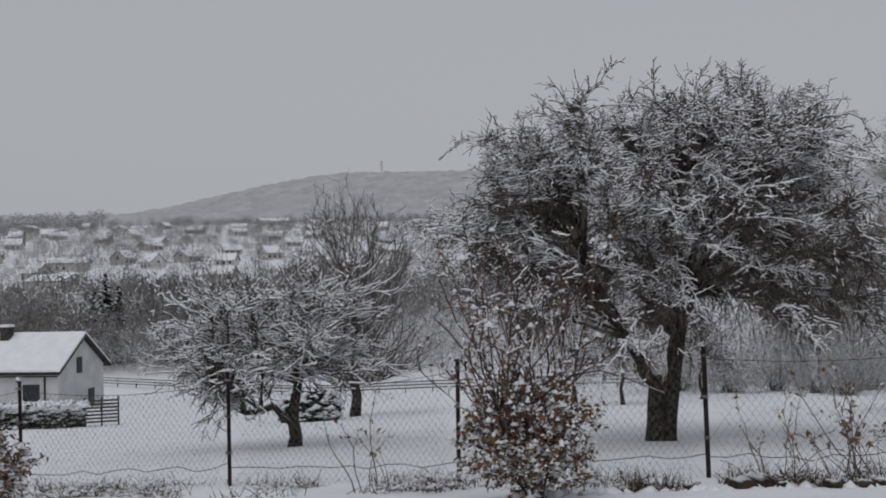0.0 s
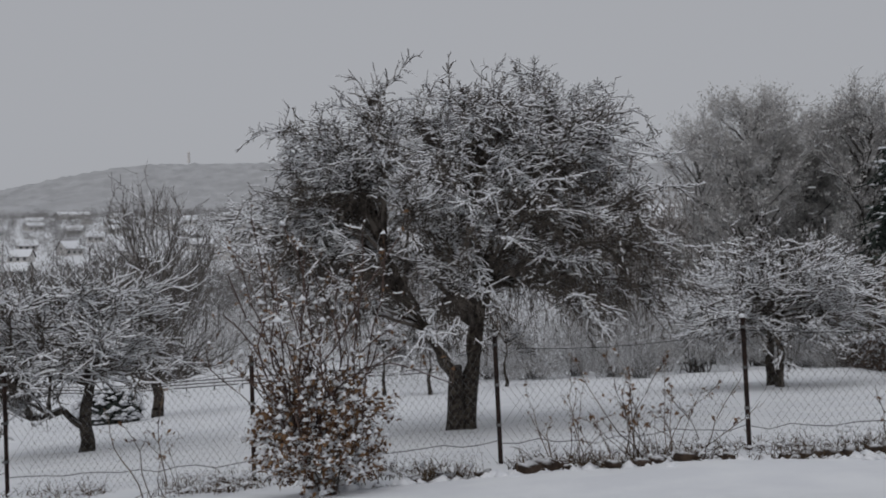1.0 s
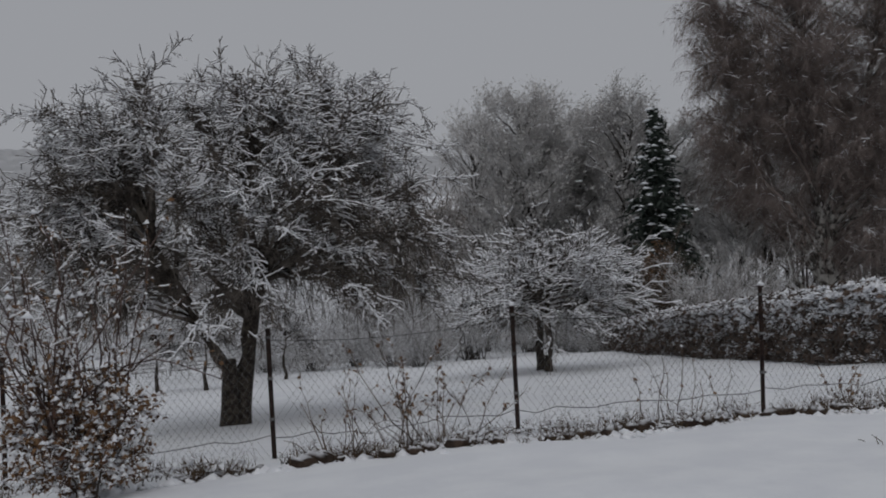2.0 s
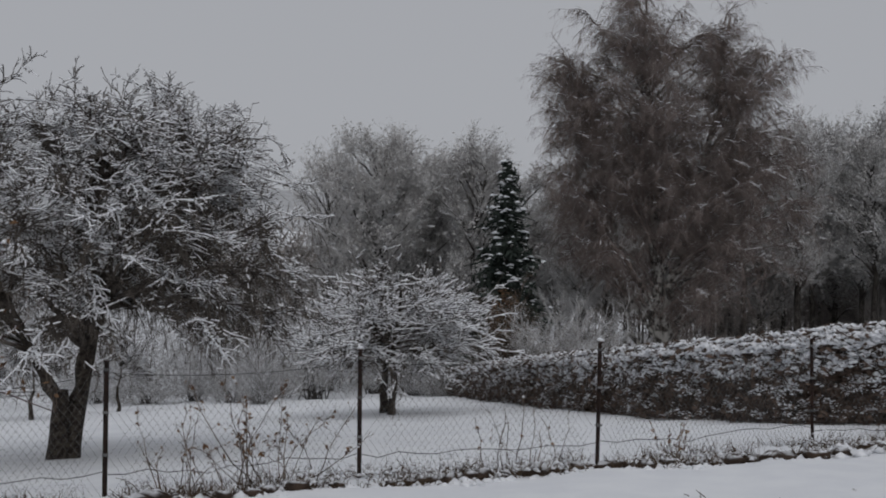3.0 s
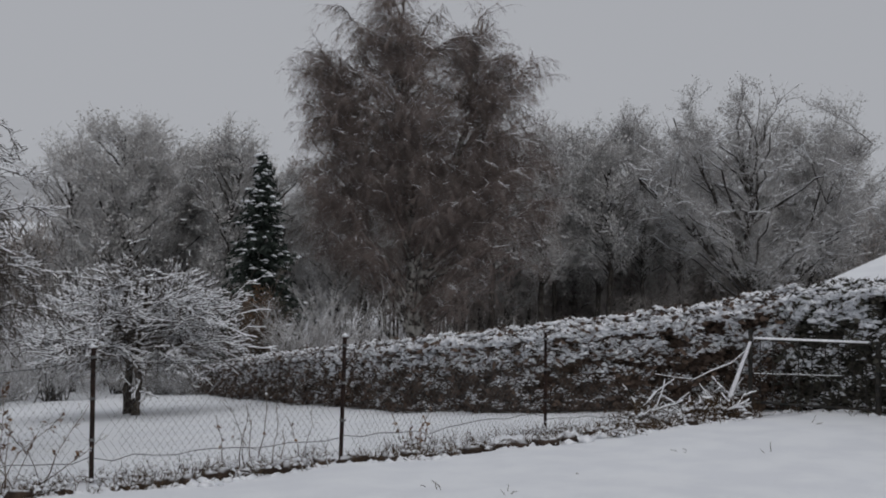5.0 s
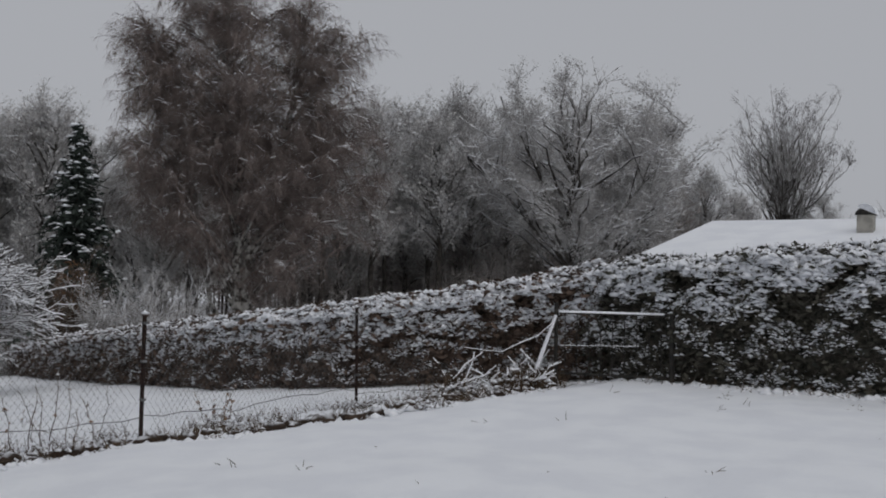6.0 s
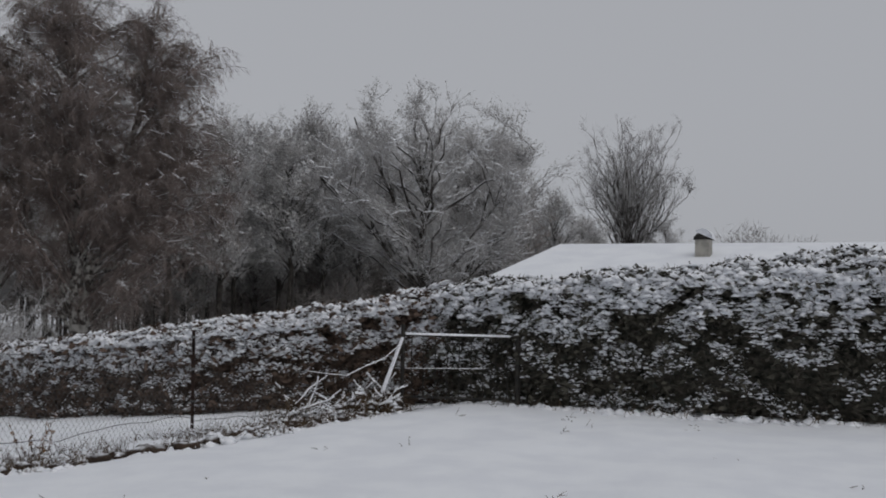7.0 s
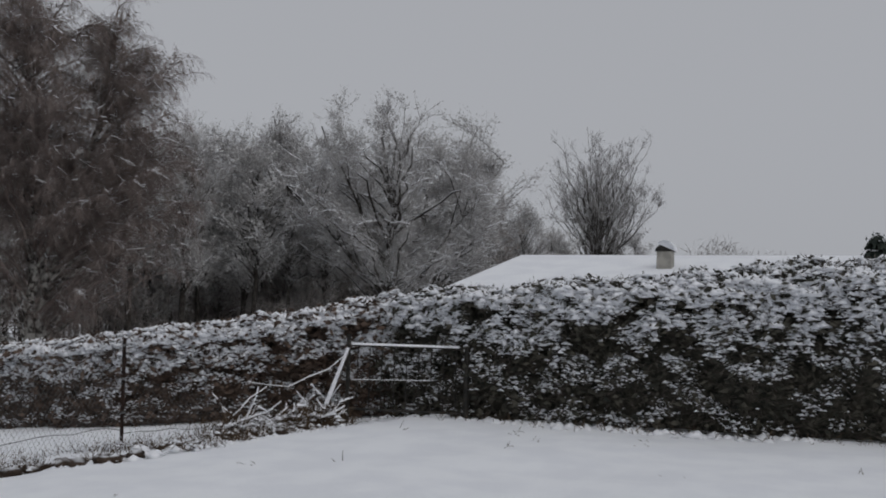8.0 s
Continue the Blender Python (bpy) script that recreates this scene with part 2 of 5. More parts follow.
def twigs(rng, p, way, count, length, segs, pull, spread, r, taper=0.75):
    """Thin shoots from the points p. pull: upward or downward lean for each step."""
    p, way = np.repeat(p, count, 0), np.repeat(way, count, 0)
    q = p + 0
    dirn = unit(way + spread * rng.normal(size=p.shape))
    size = length * (0.35 + 0.9 * rng.random(len(p)))[:, None]
    out0, out1, ra, rb = [], [], [], []
    rad = np.full(len(p), r) * (0.7 + 0.6 * rng.random(len(p)))
    for _ in range(segs):
        dirn = unit(dirn + (0, 0, pull) + 0.22 * rng.normal(size=p.shape))
        e = q + dirn * size / segs
        out0.append(q), out1.append(e), ra.append(rad), rb.append(rad * taper)
        q, rad = e, rad * taper
    return np.concatenate(out0), np.concatenate(out1), np.concatenate(ra), np.concatenate(rb)


def merge(*sets):
    return tuple(np.concatenate(c) for c in zip(*sets))


def ellipsoid(rng, n, centre, radii, inner=0.3, low=-1.0, square=2.0):
    """Scattered points, thicker towards the skin."""
    out = []
    while len(out) < n:
        v = rng.normal(size=3)
        v /= (np.abs(v) ** square).sum() ** (1 / square)
        v *= (inner + (1 - inner) * rng.random()) ** 0.6
        if v[2] > low:
            out.append(np.array(centre) + v * radii)
    return np.array(out)


def shelter(p, depth, cell=0.3):
    """How open the twigs are to falling snow: 1 on top of the crown, less below other twigs."""
    k = np.floor(p[:, :2] / cell).astype(int)
    k -= k.min(0)
    grid = np.full(k.max(0) + 3, -1e9)
    np.maximum.at(grid, (k[:, 0] + 1, k[:, 1] + 1), p[:, 2])
    return 0.12 + 0.88 * np.exp(-np.maximum(grid[k[:, 0] + 1, k[:, 1] + 1] - p[:, 2], 0) / depth)


def tree(name, place, label, category, limbs, fine, bark, twig, snow=None, thick_from=0.03, trunk_sides=8, group="", snow_thick=0.022, keep=0.8, kind="", shade=1.5, bare=None, spiky=None):
    """limbs, fine: segments as colonise() and twigs() give them, about the foot of the tree."""
    root = thing(name, place, label, category, group, kind)
    p0, p1, r0, r1 = limbs
    big = r1 > thick_from
    part("trunk", tubes(p0[big], p1[big], r0[big], r1[big], trunk_sides), bark, root)
    rest = (p0[~big], p1[~big], r0[~big], r1[~big])
    if fine:
        rest = merge(rest, fine)
    part("crown", tubes(*(merge(rest, bare) if bare else rest)), twig, root)
    if spiky:
        part("twig_haze", spikes(*spiky), twig, root, kind="stuff")
    if snow:
        rng = np.random.default_rng(len(p0))
        open_sky = shelter(rest[1], shade)
        v1, f1 = snow_on(*rest, rng, snow_thick, keep * open_sky * np.where(rest[2] > 0.0095, 1.15, 1.05))
        big &= r0 < 0.085
        v2, f2 = snow_on(p0[big], p1[big], r0[big], r1[big], rng, snow_thick * 1.4, keep)
        part("snow_cover", (np.concatenate([v1, v2]), np.concatenate([f1, f2 + len(v1)])), snow, root, "white snow lying along the branches", kind="stuff")
    return root


def line(*pts, n=6, wob=0.03, rng=np.random.default_rng(5)):
    """A bent stem through the points."""
    pts = np.array(pts, float)
    t = np.linspace(0, len(pts) - 1, n)
    out = np.stack([np.interp(t, np.arange(len(pts)), pts[:, k]) for k in range(3)], 1)
    out[1:-1] += wob * rng.normal(size=(n - 2, 3))
    return out


def ends(limbs, most):
    """Places and directions of the thinner branches."""
    p0, p1, r0, r1 = limbs
    k = r1 < most
    return (p0[k] + p1[k]) / 2, unit(p1[k] - p0[k])


def leaf_bits(rng, p, size, flat=0.5):
    """Small bent leaf sprays, two triangles each."""
    n = len(p)
    u = unit(rng.normal(size=(n, 3)) * (1, 1, flat))
    v = unit(np.cross(u, rng.normal(size=(n, 3))))
    s = (size * (0.5 + rng.random(n)))[:, None]
    verts = np.stack([p - u * s, p + v * s * 0.45 + (0, 0, 0.01), p + u * s - (0, 0, 0.3) * s, p - v * s * 0.45], 1).reshape(-1, 3)
    return verts, (np.arange(n)[:, None, None] * 4 + np.array([[0, 1, 2], [0, 2, 3]])[None]).reshape(-1, 3)


def lumps(rng, p, size, squash=0.5):
    """Uneven little heaps of snow, eight triangles each."""
    n = len(p)
    s = (size * (0.45 + rng.random(n) ** 1.5))
    ang = rng.random(n) * 6.28
    rows = []
    for k in range(5):
        a = ang + k * 2 * np.pi / 5
        e = s * (0.7 + 0.6 * rng.random(n))
        rows.append(p + np.stack([np.cos(a) * e, np.sin(a) * e, -s * 0.25 * rng.random(n)], 1))
    rows.append(p + np.stack([s * 0.2 * rng.normal(size=n), s * 0.2 * rng.normal(size=n), s * squash], 1))
    verts = np.stack(rows, 1).reshape(-1, 3)
    cell = [(k, (k + 1) % 5, 5) for k in range(5)] + [(4, 3, 1), (3, 2, 1), (4, 1, 0)]
    return verts, (np.arange(n)[:, None, None] * 6 + np.array(cell)[None]).reshape(-1, 3)


def cable(q, r):
    """One unbroken four-sided wire through the points."""
    t = unit(np.gradient(q, axis=0))
    u = unit(np.cross(t, (0, 0, 1.0)))
    v = np.cross(u, t)
    verts = np.stack([q + u * r, q + v * r, q - u * r, q - v * r], 1).reshape(-1, 3)
    faces = [(4 * k + j, 4 * k + (j + 1) % 4, 4 * k + 4 + (j + 1) % 4, 4 * k + 4 + j) for k in range(len(q) - 1) for j in range(4)]
    return verts, faces


def stem(pts, radii, sides=14, seed=0):
    """A solid gnarled stem through the points."""
    vv, ff = [], []
    for k, (c, r) in enumerate(zip(pts, radii)):
        for j in range(sides):
            a = j * 2 * math.pi / sides
            g = r * (1 + 0.16 * noise.noise(Vector((math.cos(a) * 1.6, math.sin(a) * 1.6, k * 0.35 + seed))) + 0.05 * math.sin(5 * a + k * 0.3))
            vv.append((c[0] + g * math.cos(a), c[1] + g * math.sin(a), c[2]))
    for k in range(len(pts) - 1):
        for j in range(sides):
            ff.append((k * sides + j, k * sides + (j + 1) % sides, (k + 1) * sides + (j + 1) % sides, (k + 1) * sides + j))
    ff.append(tuple(range((len(pts) - 1) * sides, len(pts) * sides)))
    return vv, ff


def limb_set(rng, starts, tips, arch, n, r0, r1, wob=0.05, rise=0.5):
    """Bowed limbs from starts to tips. arch: how far they bow upward, as a share of their reach."""
    starts, tips = np.asarray(starts, float), np.asarray(tips, float)
    d = tips - starts
    reach = np.linalg.norm(d, axis=1)
    knee = starts + d * (0.42, 0.42, rise)
    knee[:, 2] += arch * reach
    t = np.linspace(0, 1, n + 1)[None, :, None]
    pts = (1 - t) ** 2 * starts[:, None] + 2 * t * (1 - t) * knee[:, None] + t * t * tips[:, None]
    drift = np.cumsum(rng.normal(size=pts.shape), 1)
    drift -= drift[:, :1]
    pts = pts + drift * t * wob * reach[:, None, None] / n ** 0.5
    r0 = np.broadcast_to(r0, len(starts))[:, None]
    rad = r0 + (r1 - r0) * np.linspace(0, 1, n + 1)[None] ** 0.8
    along = np.broadcast_to(np.linspace(0, 1, n + 1)[None, 1:], (len(starts), n)).ravel()
    return (pts[:, :-1].reshape(-1, 3), pts[:, 1:].reshape(-1, 3), rad[:, :-1].ravel(), rad[:, 1:].ravel()), along


def offshoots(rng, segs, keep, per, length, count_segs, pull, spread, r, taper=0.85, out=None, centre=(0, 0, 0)):
    """Shoots from some of the given segments, per of them from each on the whole."""
    p = segs[0] + (segs[1] - segs[0]) * rng.random((len(segs[0]), 1))
    w = unit(segs[1] - segs[0])
    if out is not None:
        w = unit(w + unit(p - np.array(centre, float)) * out)
    idx = np.where(keep)[0]
    idx = idx[rng.integers(0, len(idx), int(len(idx) * per))] if len(idx) else idx
    return twigs(rng, p[idx], w[idx], 1, length, count_segs, pull, spread, r, taper)


def along_stem(path, z):
    """Points of a stem at the heights z."""
    path = np.asarray(path)
    order = np.maximum.accumulate(path[:, 2] + np.arange(len(path)) * 1e-6)
    return np.stack([np.interp(z, order, path[:, k]) for k in range(3)], 1)


def stem_segs(path, r0, r1):
    path = np.asarray(path, float)
    r = np.linspace(r0, r1, len(path))
    return path[:-1], path[1:], r[:-1], r[1:]


# ---- land ----
def spaced(low, fine0, fine1, high, step, growth=1.16):
    mid = list(np.arange(fine0, fine1 + 1e-6, step))
    up, s = [], step
    while mid[-1] + sum(up) < high:
        s *= growth
        up.append(s)
    down, s = [], step
    while mid[0] - sum(down) > low:
        s *= growth
        down.append(s)
    return np.concatenate([mid[0] - np.cumsum(down)[::-1], mid, mid[-1] + np.cumsum(up)])


gx, gy = spaced(-2500, -8, 24, 2500, 0.22), spaced(-60, 2, 36, 3000, 0.22, 1.12)
X, Y = np.meshgrid(gx, gy)
rough = np.array([noise.noise(Vector((a * 0.7, b * 0.7, 0))) * 0.05 + noise.noise(Vector((a * 2.6, b * 2.6, 5))) * 0.018 for a, b in zip(X.ravel(), Y.ravel())])
V = np.stack([X.ravel(), Y.ravel(), ground(X, Y).ravel() + rough * smooth(0, 3, np.abs(X.ravel()) + np.abs(Y.ravel()))], 1)
i = np.arange(len(gx) * len(gy)).reshape(len(gy), len(gx))
F = np.stack([i[:-1, :-1], i[:-1, 1:], i[1:, 1:], i[1:, :-1]], -1).reshape(-1, 4)
land = part("ground", (V, F), SNOW)
land.data.polygons.foreach_set("use_smooth", [True] * len(land.data.polygons))
tagged(land, "snow-covered lawn, sloping orchard meadow and valley", "ground", kind="structure")


# ---- forested hill ----
def hill_height(x):
    return 66 + 67 * smooth(-380, -10, x) - 14 * smooth(300, 900, x)


hx, hy = np.arange(-700, 900, 6.0), np.concatenate([np.arange(905, 960, 8), np.arange(960, 1240, 9.0)])
X, Y = np.meshgrid(hx, hy)
bumps = np.array([abs(noise.noise(Vector((a * 0.06, b * 0.06, 1)))) * 2.5 + noise.noise(Vector((a * 0.16, b * 0.16, 3))) * 3.5 for a, b in zip(X.ravel(), Y.ravel())]).reshape(X.shape)
foot = ground(X, Y)
top = foot + 8 + (hill_height(X) - 62) * smooth(925, 1190, Y) * 0.88 + bumps
top[0] = foot[0] - 2
i = np.arange(X.size).reshape(X.shape)
F = np.stack([i[:-1, :-1], i[:-1, 1:], i[1:, 1:], i[1:, :-1]], -1).reshape(-1, 4)
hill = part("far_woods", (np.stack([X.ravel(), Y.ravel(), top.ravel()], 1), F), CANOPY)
tagged(hill, "distant hill of frosted leafless forest, paled by haze in its colour", "forest", kind="stuff")
tower = thing("lookout_tower", (8, 1185, hill_height(8) + 3), "slim stone lookout tower on the forested hilltop, paled for haze", "tower")
a = np.linspace(0, 2 * np.pi, 11)[:-1]
ring = np.stack([np.cos(a), np.sin(a), a * 0], 1)
tv = np.concatenate([ring * 2.6 + (0, 0, -8), ring * 2.1 + (0, 0, 9), ring * 2.7 + (0, 0, 9.2), ring * 2.7 + (0, 0, 10.4), ring * 1.6 + (0, 0, 10.5), ring * 0.2 + (0, 0, 14)])
tf = [(k * 10 + j, k * 10 + (j + 1) % 10, k * 10 + 10 + (j + 1) % 10, k * 10 + 10 + j) for k in range(5) for j in range(10)]
part("shaft", (tv * 0.62, tf), PLASTER_GREY, tower)
# Light plaster stands in for the haze over the shaft.


# ---- the large old apple tree ----
rng = np.random.default_rng(11)
AX, AY = 3.5, 15.4
lead = line((0.06, 0, -0.2), (0.16, 0, 0.8), (0.34, 0.03, 1.6), (0.46, 0.05, 2.4), (0.4, 0.08, 3.2), (0.3, 0.0, 4.2), n=16)
side = line((-0.13, -0.06, 0.9), (-0.35, -0.1, 1.4), (-0.62, -0.2, 1.8), (-1.0, -0.35, 2.4), (-1.3, -0.4, 3.1), n=10)
twin = line((0.46, 0.05, 2.2), (0.85, -0.25, 2.9), (1.25, -0.4, 3.6), n=6)
k = np.arange(84)
up = 0.97 - 1.2 * (k + 0.5) / 84 + 0.05 * rng.normal(size=84)
turn = k * 2.39996 + 0.25 * rng.normal(size=84)
flat = np.sqrt(np.clip(1 - up ** 2, 0, 1))
tips = np.array((0.1, 0, 2.55)) + np.stack([np.cos(turn) * flat, np.sin(turn) * flat, up], 1) * (3.25, 2.95, 3.2) * rng.uniform(0.74, 1.03, (84, 1))
tips = np.concatenate([tips, ellipsoid(rng, 7, (2.4, 0, 4.3), (0.6, 1.2, 0.5), 0.3), ellipsoid(rng, 4, (-1.8, 0, 4.2), (0.6, 1.1, 0.4), 0.3), ellipsoid(rng, 5, (0.9, 0, 5.0), (0.7, 1.0, 0.35), 0.3)])
starts = along_stem(lead, np.clip(tips[:, 2] - 1.15 * np.hypot(tips[:, 0], tips[:, 1]) + 0.9, 1.6, 3.6))
left, right = tips[:, 0] < -1.0, tips[:, 0] > 1.2
starts[left] = along_stem(side, np.clip(tips[left, 2] - 0.9, 1.5, 2.9))
starts[right] = along_stem(twin, np.clip(tips[right, 2] - 0.9, 2.2, 3.4))
reach = np.linalg.norm(tips - starts, axis=1)
bows, along = limb_set(rng, starts, tips, 0.16, 14, 0.02 + 0.013 * reach, 0.011, 0.1)
limbs = merge(stem_segs(lead, 0.13, 0.05), stem_segs(side, 0.08, 0.04), stem_segs(twin, 0.08, 0.05), bows)
boughs = offshoots(rng, bows, along > 0.3, 1.15, 1.0, 7, -0.1, 0.5, 0.0115, 0.9, 0.45, (0.2, 0, 1.6))
room = np.hypot(boughs[1][:, 0] - 0.1, boughs[1][:, 1] * 0.9) > 2.1 - 0.85 * (boughs[1][:, 2] - 1.3)
boughs = tuple(c[room] for c in boughs)
open_limb = (along > 0.35) & (np.hypot(bows[1][:, 0] - 0.1, bows[1][:, 1]) > 2.1 - 0.85 * (bows[1][:, 2] - 1.3))
sprigs = offshoots(rng, merge(bows, boughs), np.concatenate([open_limb, np.ones(len(boughs[0]), bool)]), 1.8, 0.34, 4, -0.1, 0.55, 0.0068, 0.87, 0.35, (0.2, 0, 1.6))
spurs = offshoots(rng, sprigs, np.ones(len(sprigs[0]), bool), 0.6, 0.12, 1, 0.02, 0.8, 0.0055)
low = (boughs[1][:, 2] < 3.9) & (boughs[1][:, 2] > 1.9) & (np.hypot(boughs[1][:, 0] - 0.2, boughs[1][:, 1]) > 1.3)
low &= rng.random(len(low)) < np.where(boughs[1][:, 0] > 0.8, 0.6, 0.15)
long_hang = offshoots(rng, boughs, low, 0.9, 0.9, 7, -0.4, 0.45, 0.0068, 0.9)
tufts = offshoots(rng, long_hang, np.ones(len(long_hang[0]), bool), 0.7, 0.15, 2, -0.25, 0.8, 0.005)
high = (boughs[1][:, 2] > 4.6) | ((np.hypot(boughs[1][:, 0] - 0.2, boughs[1][:, 1]) > 2.6) & (boughs[1][:, 2] > 3.6))
shoots = offshoots(rng, boughs, high, 0.13, 0.45, 6, 0.02, 0.55, 0.009, 0.92, 0.7, (0.2, 0, 2.6))
shoots = merge(shoots, offshoots(rng, shoots, np.ones(len(shoots[0]), bool), 1.6, 0.1, 1, 0.2, 0.9, 0.0065))
big_apple = tree("apple_tree", (AX, AY, gz(AX, AY)), "large old apple tree with a drooping snow-dusted leafless crown", "tree", limbs, merge(boughs, sprigs, spurs, shoots),
                 BARK, TWIG, SNOW_TUFT, 0.035, snow_thick=0.012, keep=0.66, shade=3.8, bare=merge(long_hang, tufts))


zs = np.linspace(-0.2, 2.3, 18)
part("bole", stem([(0.1 + 0.13 * max(z, 0) + 0.015 * max(z, 0) ** 2, 0.01, z) for z in zs], [0.14 + 0.05 * math.exp(-max(z + 0.1, 0) * 6) - 0.03 * max(z, 0) for z in zs]), BARK, big_apple)
zs = np.linspace(-0.2, 1.02, 10)
part("stub", stem([(-0.09 + 0.02 * z, -0.05, z) for z in zs], [0.14 + 0.05 * math.exp(-max(z + 0.1, 0) * 6) - 0.04 * max(z, 0) ** 2 for z in zs], seed=9), BARK, big_apple, "sawn-off second stem")
ts = np.linspace(0, 1, 9)
part("side_limb", stem([(-0.1 - 0.62 * t, -0.05 - 0.2 * t, 0.85 + 1.05 * t) for t in ts], [0.1 - 0.04 * t for t in ts], 10, 4), BARK, big_apple)


# ---- the smaller apple trees ----
def small_apple(seed, place, centre, radii, label, path, forks=(), n=40, shoot=0.0, bole=0.13, lowest=-0.55, arch=0.1, reach_len=0.8, lean=0.35):
    """path: the trunk; forks: further stems that leave it."""
    rng = np.random.default_rng(seed)
    tips = ellipsoid(rng, n, centre, np.array(radii) * 0.86, 0.6, lowest, 2.1)
    top = path[-1][2]
    starts = along_stem(path, np.clip(tips[:, 2] - lean * np.hypot(tips[:, 0], tips[:, 1]), top * 0.42, top * 0.97))
    for fork in forks:
        near = (tips[:, 0] - path[-1][0]) * (fork[-1][0] - path[-1][0]) > 0.25
        near &= rng.random(n) < 0.6
        starts[near] = fork[rng.integers(len(fork) // 2, len(fork), near.sum())]
    bows, along = limb_set(rng, starts, tips, arch, 10, 0.016 + 0.012 * np.linalg.norm(tips - starts, axis=1), 0.01, 0.12)
    limbs = merge(stem_segs(path, bole * 0.75, bole * 0.4), *[stem_segs(f, bole * 0.5, bole * 0.28) for f in forks], bows)
    boughs = offshoots(rng, bows, along > 0.25, 1.7, reach_len, 5, -0.03, 0.5, 0.0125, 0.9, 0.45, np.array(centre) * (1, 1, 0.7))
    sprigs = offshoots(rng, merge(bows, boughs), np.concatenate([along > 0.3, np.ones(len(boughs[0]), bool)]), 1.15, 0.36, 3, -0.02, 0.55, 0.0085, 0.87, 0.4, np.array(centre) * (1, 1, 0.7))
    sets = [boughs, sprigs, offshoots(rng, sprigs, np.ones(len(sprigs[0]), bool), 0.5, 0.1, 1, 0.0, 0.9, 0.006)]
    if shoot:
        sets.append(offshoots(rng, boughs, boughs[1][:, 2] > centre[2] + radii[2] * 0.45, 0.4, shoot, 5, 0.2, 0.5, 0.0085))
    root = tree("apple_tree", place, label, "tree", limbs, merge(*sets), BARK, TWIG, SNOW_TUFT, 0.035, snow_thick=0.017, keep=1.0, shade=2.6, group="orchard trees")
    c = path[:max(3, int(len(path) * 0.75))]
    part("bole", stem(c, [bole * (1 + 0.25 * math.exp(-3 * k)) * (1 - 0.45 * k / len(c)) for k in range(len(c))], 11, seed), BARK, root)
    return root


small_apple(21, (-2.5, 18.8, gz(-2.5, 18.8)), (-0.4, 0, 1.9), (2.3, 2.0, 1.5), "low spreading apple tree, branches thickly lined with snow",
            line((0, 0, -0.1), (0.03, 0, 0.7), (0.12, 0, 1.35), (-0.05, 0, 2.1), n=9),
            [line((0.0, 0, 0.4), (-0.35, -0.1, 0.75), (-0.9, -0.3, 0.7), (-1.3, -0.4, 0.95), n=7)], 40, 0.7, lowest=-0.35, lean=0.2)
small_apple(22, (12.9, 21.1, gz(12.9, 21.1)), (-0.1, 0, 2.0), (3.0, 2.6, 1.6), "wide snow-laden apple tree on the orchard slope",
            line((0, 0, -0.1), (0.0, 0, 0.8), (0.05, 0, 1.7), (0.22, 0, 3.1), n=10),
            [line((0, 0, 1.1), (0.7, 0.1, 1.4), (1.4, 0.2, 1.6), n=5), line((0.02, 0, 1.2), (-0.6, 0.1, 1.7), (-1.3, 0.2, 2.1), n=5)], 50, bole=0.105, lowest=-0.5, arch=0.04, reach_len=1.0, lean=0.12)
small_apple(23, (13.62, 22.55, gz(13.62, 22.55)), (0.3, 0.6, 2.0), (1.9, 1.7, 1.1), "smaller snow-laden apple tree behind its neighbour",
            line((0, 0, -0.1), (-0.05, 0, 0.9), (0.0, 0, 2.0), n=7), (), 22)

for seed, az, r in ((24, 13.2, 35), (25, 10.6, 37), (26, 17.5, 39)):
    x, y = spot(az, r)
    small_apple(seed, (x, y, gz(x, y)), (0, 0, 1.9), (1.5, 1.4, 0.95), "young snow-lined fruit tree at the orchard's end", line((0, 0, -0.1), (0, 0, 0.7), (0.05, 0, 1.7), n=6), (), 16, bole=0.07)

# upright cherry
rng = np.random.default_rng(31)
path = line((0, 0, -0.1), (0, 0, 1.2), (0.1, 0, 2.4), (0.15, 0, 4.6), n=12, wob=0.05)
tips = np.concatenate([ellipsoid(rng, 46, (0.1, 0, 4.7), (2.2, 2.0, 2.7), 0.6, -0.5), ellipsoid(rng, 22, (0.5, 0, 2.0), (2.7, 2.3, 0.8), 0.5)])
starts = along_stem(path, np.clip(tips[:, 2] - 1.5 * np.hypot(tips[:, 0], tips[:, 1]), 1.1, 3.8))
bows, along = limb_set(rng, starts, tips, -0.1, 10, 0.042, 0.012, 0.06)
boughs = offshoots(rng, bows, along > 0.3, 1.15, 1.2, 5, 0.2, 0.32, 0.014, 0.88)
fine = merge(boughs, offshoots(rng, boughs, np.ones(len(boughs[0]), bool), 0.9, 0.45, 2, 0.12, 0.5, 0.008))
tree("cherry_tree", (-1.7, 33.4, gz(-1.7, 33.4)), "leafless cherry tree with upright shoots and a snowy lower skirt", "tree", merge(stem_segs(path, 0.2, 0.06), bows), fine, BARK, CHERRY, SNOW_TUFT, 0.05, snow_thick=0.02, keep=0.22, shade=2.0)

# ---- the weeping birch ----
rng = np.random.default_rng(41)
bx, by = spot(47.1, 48)
